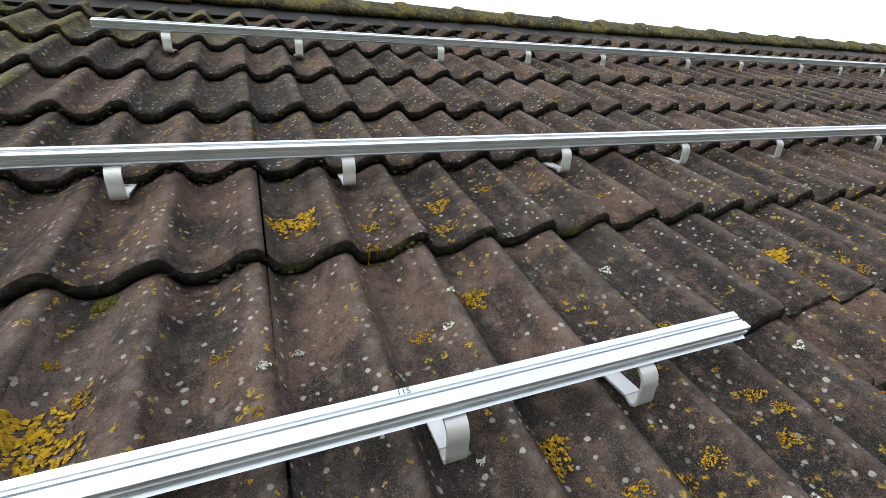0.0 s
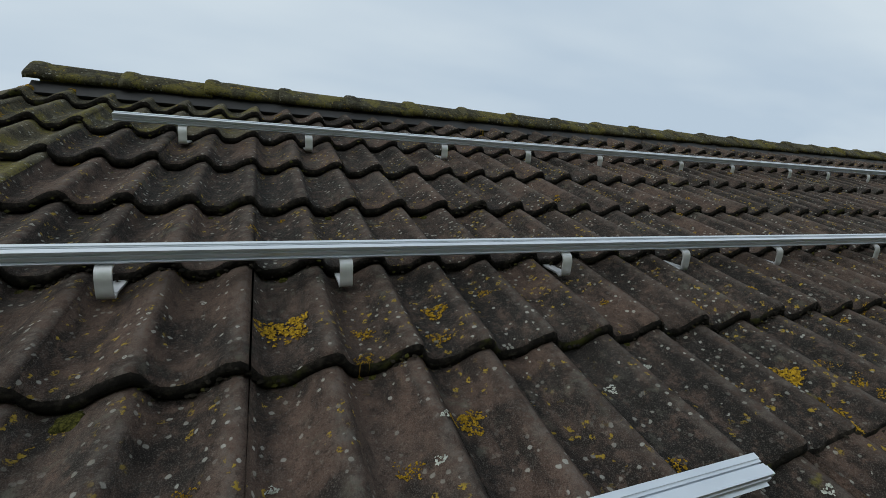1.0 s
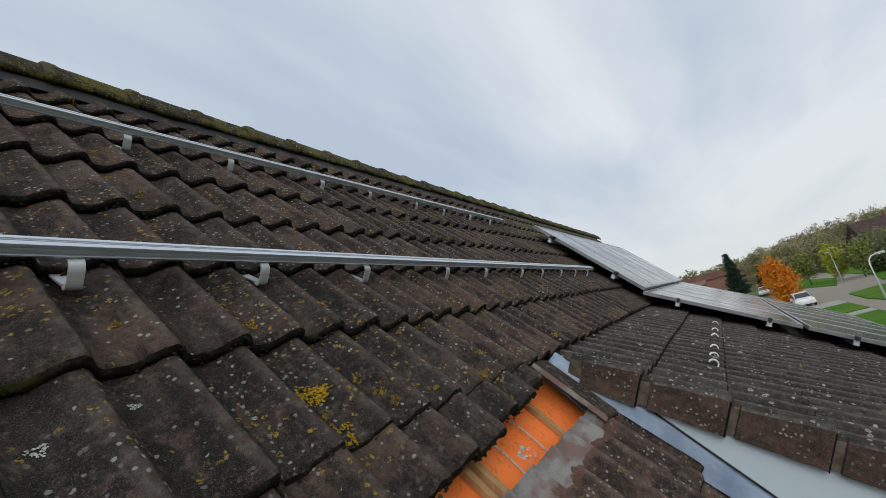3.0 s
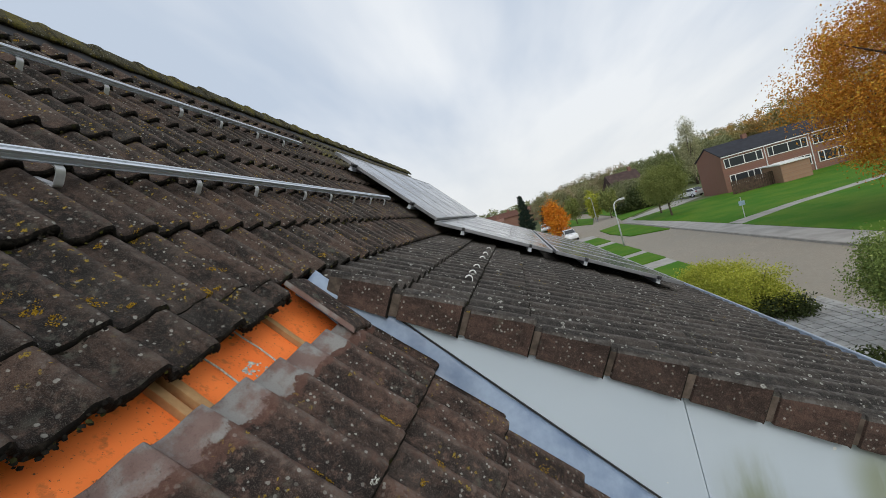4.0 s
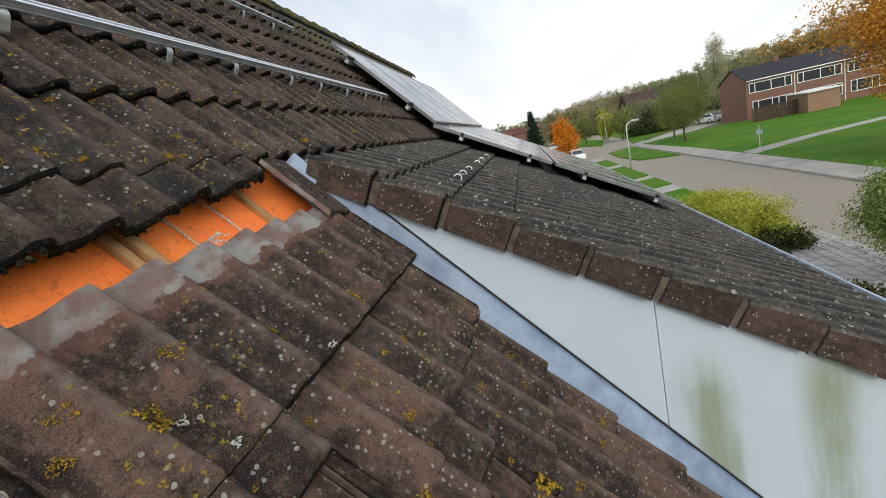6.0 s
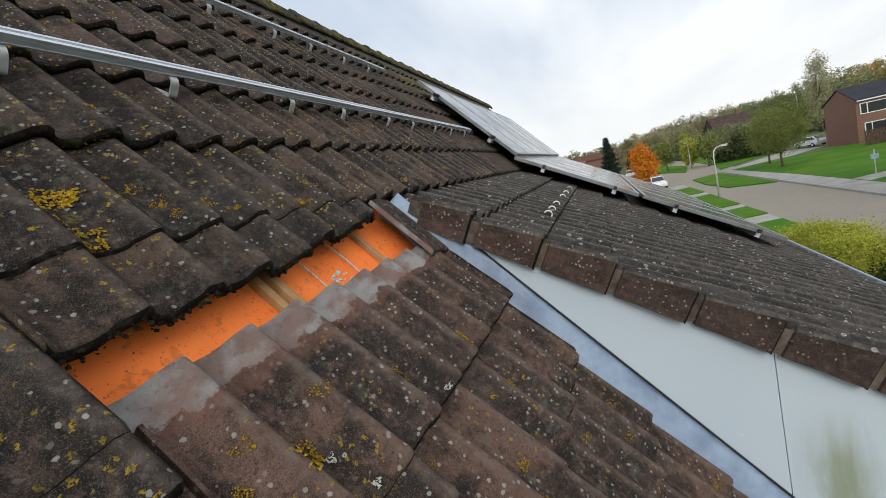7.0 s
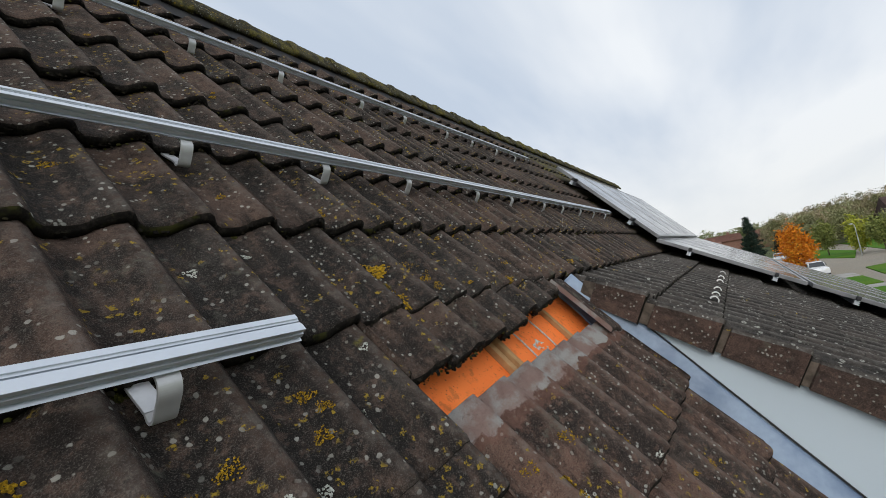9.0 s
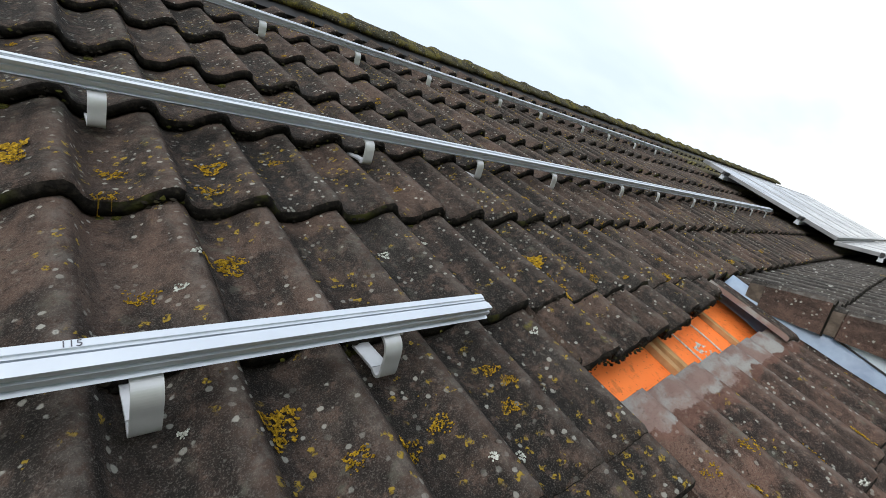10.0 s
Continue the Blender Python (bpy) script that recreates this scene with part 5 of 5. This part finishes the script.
def ridge_mesh(seed):
    """A mossy saddle tile: rounded top, two wings down the slopes, its thicker left end over its neighbour."""
    bm = bmesh.new()
    rings = []
    for x, f in ((-0.010, 0.97), (0.0, 1.05), (0.02, 1.07), (0.045, 1.05), (0.06, 0.99), (0.12, 0.985), (0.2, 0.975), (0.28, 0.965), (0.375, 0.955)):
        ring = []
        for k, (h, v) in enumerate(RIDGE_LINE):
            j = 0.009 * noise.noise(Vector((x * 22, k * 0.8, seed))) + 0.004 * noise.noise(Vector((x * 70, k * 2.1, seed)))
            ring.append((x + 0.006 * noise.noise(Vector((k * 0.9, seed, 1))), (h + j) * f, (v + 0.05) * f - 0.05 + j))
        rings.append(ring)
    n = len(RIDGE_LINE)
    out = [[bm.verts.new(p) for p in ring] for ring in rings]
    inn = [[bm.verts.new((p[0], p[1] * 0.86, p[2] - 0.016)) for p in ring] for ring in rings]
    for grid_ in (out, inn):
        for a, b in zip(grid_, grid_[1:]):
            for k in range(n - 1):
                bm.faces.new((a[k], a[k + 1], b[k + 1], b[k]))
    for o, i in ((out[0], inn[0]), (out[-1], inn[-1])):
        for k in range(n - 1):
            bm.faces.new((o[k], o[k + 1], i[k + 1], i[k]))
    for k in (0, n - 1):
        for a in range(len(rings) - 1):
            bm.faces.new((out[a][k], out[a + 1][k], inn[a + 1][k], inn[a][k]))
    return mesh_of(bm, "ridge_tile", M_RIDGE, True)


RIDGE_MESHES = [ridge_mesh(s) for s in range(5)]
FLAT = pose(0, 0, 0, -SLOPE, 0, 0)
for i in range(38):
    rng = random.Random(i)
    part("ridge_tile", RIDGE_MESHES[i % 5], None, main_roof, m=pose(-0.770 + 0.346 * i, RIDGE, 0.004 - 0.0012 * min(i, 8)) @ FLAT @ pose(0, 0, rng.uniform(-0.004, 0.004), 0, 1.1, rng.uniform(-0.8, 0.8)))
bm = bmesh.new()
add_extrusion(bm, [(-0.098, -0.150), (0.098, -0.150), (0.070, -0.070), (-0.070, -0.070)], -0.76, 12.0)
part("ridge_vent", bm, M_BLACK, main_roof, "black vent strip under the ridge tiles", m=pose(0, RIDGE, 0) @ FLAT)

# ---- roof tiles ----
def cut_tile_mesh():
    """A strip cut from a tile's pan: almost flat, with a rounded lower edge and a pale sawn side."""
    w, length, thick = 0.19, 0.315, 0.018
    xs = [w * k / 12 for k in range(13)]
    ys = [0.0, 0.004, 0.014, 0.05, 0.12, 0.2, 0.27, length]
    verts, faces, sawn = [], [], []
    for layer in (0, 1):
        for y in ys:
            for x in xs:
                z = 0.007 * math.sin(math.pi * x / w) - 0.010 * (x / w) ** 3 - y * 0.04 + 0.0015 * noise.noise(Vector((x * 40, y * 30, 5)))
                z -= (0.012 if y == 0 else 0.004 if y < 0.01 else 0.0) if layer == 0 else thick
                verts.append((x + 0.003 * noise.noise(Vector((0, y * 25, x * 3))), y + 0.004 * noise.noise(Vector((x * 30, 2, y))), z))
    a, b = len(xs), len(xs) * len(ys)
    for j in range(len(ys) - 1):
        for i in range(len(xs) - 1):
            k = j * a + i
            faces.append((k, k + 1, k + a + 1, k + a)), faces.append((b + k, b + k + a, b + k + a + 1, b + k + 1))
        k = j * a
        sawn.append(len(faces)), faces.append((k, k + a, b + k + a, b + k))
        k += a - 1
        faces.append((k, b + k, b + k + a, k + a))
    for i in range(len(xs) - 1):
        k = (len(ys) - 1) * a + i
        faces.append((i, b + i, b + i + 1, i + 1)), faces.append((k, k + 1, b + k + 1, b + k))
    me = bpy.data.meshes.new("tile")
    me.from_pydata(verts, [], faces)
    me.materials.append(M_TILE_LOW), me.materials.append(M_HEAD)
    for f in sawn:
        me.polygons[f].material_index = 1
    return me


NORMAL = [tile_mesh("tile", M_TILE, s) for s in range(6)]
MOSSY = [tile_mesh("tile", M_TILE_MOSSY, 20 + s) for s in range(2)]
HEADED = [tile_mesh("tile", M_TILE_BARE, 10 + s, length=0.392) for s in range(4)]
HEADED_END = tile_mesh("tile", M_TILE_BARE, 15, x1=0.262, length=0.392)
BROWN = [tile_mesh("tile", M_TILE_LOW, 70 + s) for s in range(4)]
# the cut edge steps back from course to course
BROWN_END = {-1.30: tile_mesh("tile", M_TILE_LOW, 75, x1=0.242), -1.61: tile_mesh("tile", M_TILE_LOW, 76, x1=0.172)}
HALF = [tile_mesh("tile", M_TILE_MOSSY, 30 + s, x0=0.035, steps=10) for s in range(2)]
LOOSE = cut_tile_mesh()
NARROW = tile_mesh("tile", M_TILE, 42, x1=0.035, steps=14)
EXT_TILES = [tile_mesh("tile", M_TILE_EXT, 50 + s) for s in range(4)]
FAR_TILE = tile_mesh("tile", M_TILE, 60, steps=16)
rng = random.Random(5)
LAST = 39
far_cells = []
for r, edge in enumerate(COURSES):
    for i in range(-3, LAST + 1):
        x = 0.30 * i
        if i > 7 and edge < -0.4:
            continue
        jig = lambda: pose(x + rng.uniform(-0.002, 0.002), edge + lift + swing(x, edge) + rng.uniform(-0.004, 0.004), rng.uniform(0, 0.003), rng.uniform(-0.25, 0.25), rng.uniform(-0.3, 0.3), rng.uniform(-0.35, 0.35))
        lift = 0.0
        if i == -3:
            part("tile", HALF[r % 2], None, main_roof, m=jig())
            continue
        me = NORMAL[rng.randrange(6)]
        if i == -2 or (edge > 1.3 and i < 1):
            me = MOSSY[rng.randrange(2)]
        if edge == -0.672:
            if i >= 4:
                lift = slid(i)
                me = NARROW if i == 7 else me
        elif edge < -0.9:
            if i >= 4:
                pick = rng.randrange(4)
                if edge == -0.985:
                    me = HEADED_END if i == 7 else HEADED[pick]
                else:
                    me = BROWN_END.get(edge, BROWN_END[-1.61]) if i == 7 else BROWN[pick]
            if edge == -0.985 and i <= 3:
                lift = 0.215
            if edge == -1.30 and i == 4:
                lift = 0.215
            if edge == -1.61 and i == 5:
                lift = 0.2
        if i > 19 or (edge < -0.9 and i < -1):
            far_cells.append((FAR_TILE if i > 19 else me, jig()))
            continue
        part("tile", me, None, main_roof, m=jig())
part("tile", LOOSE, None, main_roof, "loose brown tile beside the opened strip", m=pose(2.178, -0.668, -0.010, 0.0, 5.0, -5.0))
# locking ribs on the bared edges of two tiles
for x, y in ((1.053, -0.985), (1.355, -1.30), (1.655, -1.61)):
    bm = bmesh.new()
    for k in range(2):
        add_box(bm, x - 0.030 + 0.014 * k, x - 0.024 + 0.014 * k, y, y + 0.33, -0.062, -0.040 + 0.004 * k)
    add_box(bm, x - 0.085, x + 0.050, y - 0.10, y + 0.33, -0.072, -0.058)
    for k in range(3):
        add_box(bm, x + 0.002 + 0.016 * k, x + 0.009 + 0.016 * k, y - 0.10, y + 0.33, -0.060, -0.046 + 0.003 * k)
    part("locking_rib", bm, M_TILE_LOW, main_roof, m=pose(0, 0, -0.004))


def joined(name, cells, parent, label, start=0.0):
    """Many pieces in one mesh."""
    vs, fs, mats, count = [], [], [], 0
    for me, m in cells:
        co = np.empty(len(me.vertices) * 3)
        me.vertices.foreach_get("co", co)
        co = co.reshape(-1, 3) @ np.array(m.to_3x3()).T + np.array(m.translation)
        vs.append(co)
        fs += [tuple(v + count for v in p.vertices) for p in me.polygons]
        count += len(co)
    vs = [v - np.array((start, 0, 0)) for v in vs]
    out = bpy.data.meshes.new(name)
    out.from_pydata(np.concatenate(vs).tolist(), [], fs)
    for mat in cells[0][0].materials:
        out.materials.append(mat)
    out.polygons.foreach_set("material_index", [p.material_index for me, m in cells for p in me.polygons])
    out.shade_smooth()
    ob = part(name, out, None, parent, label, m=pose(start, 0, 0))
    return tagged(ob, kind="stuff")


joined("far_tiles", far_cells, main_roof, "rows of dark roof tiles far along the roof")

E_FIRST, E_GAUGE, E_ROWS = 0.3635, 0.2775, 11


def ext_edge(r):
    return -E_FIRST - E_GAUGE * r - 0.02 * max(0, r - 7)


far_cells = []
for r in range(E_ROWS):
    for i in range(32):
        m = pose(2.58 + 0.30 * i + rng.uniform(-0.002, 0.002), ext_edge(r) + rng.uniform(-0.004, 0.004), rng.uniform(0, 0.003), rng.uniform(-0.3, 0.3), rng.uniform(-0.3, 0.3), rng.uniform(-0.3, 0.3))
        me = EXT_TILES[rng.randrange(4)]
        if i < 14:
            part("tile", me, None, ext_roof, m=m)
        else:
            far_cells.append((me, m))
joined("far_tiles", far_cells, ext_roof, "rows of grey roof tiles far along the extension", 2.58)


def verge_mesh(seed):
    bm = bmesh.new()
    outline = [(0.075, -0.012), (0.058, 0.016), (0.035, 0.028), (0.012, 0.024), (0.0, 0.010), (-0.004, -0.101), (0.014, -0.101), (0.018, -0.03), (0.075, -0.036)]
    rings = []
    for y in (0.0, 0.006, 0.02, 0.08, 0.15, 0.246, 0.250, 0.31):
        d = 0.006 if y == 0 else 0.0
        flare = 0.012 * max(0.0, 1 - y / 0.25)       # the lower end stands proud and hangs lower
        ring = []
        for k, (x, z) in enumerate(outline):
            j = 0.004 * noise.noise(Vector((x * 30 + seed, y * 12, z * 20 + seed))) + 0.002 * noise.noise(Vector((x * 80, y * 60, seed)))
            side = k in (3, 4, 5)
            back = (0.009 if y > 0.248 else 0.0) + d - flare if side else 0.0
            drop = (0.006 if y > 0.248 else -flare * 0.9) if k in (5, 6) else 0.0
            fall = y * 0.012 if k in (5, 6) else y * 0.026
            ring.append(bm.verts.new((x + j + back, y + j, z + drop - fall / E_GAUGE - d + j)))
        rings.append(ring)
    n = len(outline)
    for a, b in zip(rings, rings[1:]):
        for k in range(n):
            bm.faces.new((a[k], a[(k + 1) % n], b[(k + 1) % n], b[k]))
    bm.faces.new(rings[0][::-1]), bm.faces.new(rings[-1])
    me = mesh_of(bm, "verge_tile", M_VERGE, False)
    me.materials.append(M_VERGE_PALE)
    me.materials.append(M_LIP)
    me.materials.append(M_TILE_EXT)
    for p in me.polygons:
        if p.center.z > -0.03 - 0.09 * p.center.y and p.normal.z > 0.25:
            p.material_index = 3
        elif p.center.y > 0.252:
            p.material_index = 1
        # same edge black, painted shade between verge tiles included
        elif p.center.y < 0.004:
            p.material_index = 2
    return me


VERGES = [verge_mesh(s) for s in range(4)]
for r in range(E_ROWS):
    part("verge_tile", VERGES[r % 4], None, ext_roof, m=pose(2.378 + rng.uniform(-0.004, 0.004), ext_edge(r) + rng.uniform(-0.005, 0.005), rng.uniform(0.002, 0.006), 0, rng.uniform(-0.6, 0.6), rng.uniform(-0.5, 0.5)) @ Matrix.Diagonal((1, 0.86 if r == 0 else 1, 1, 1)))
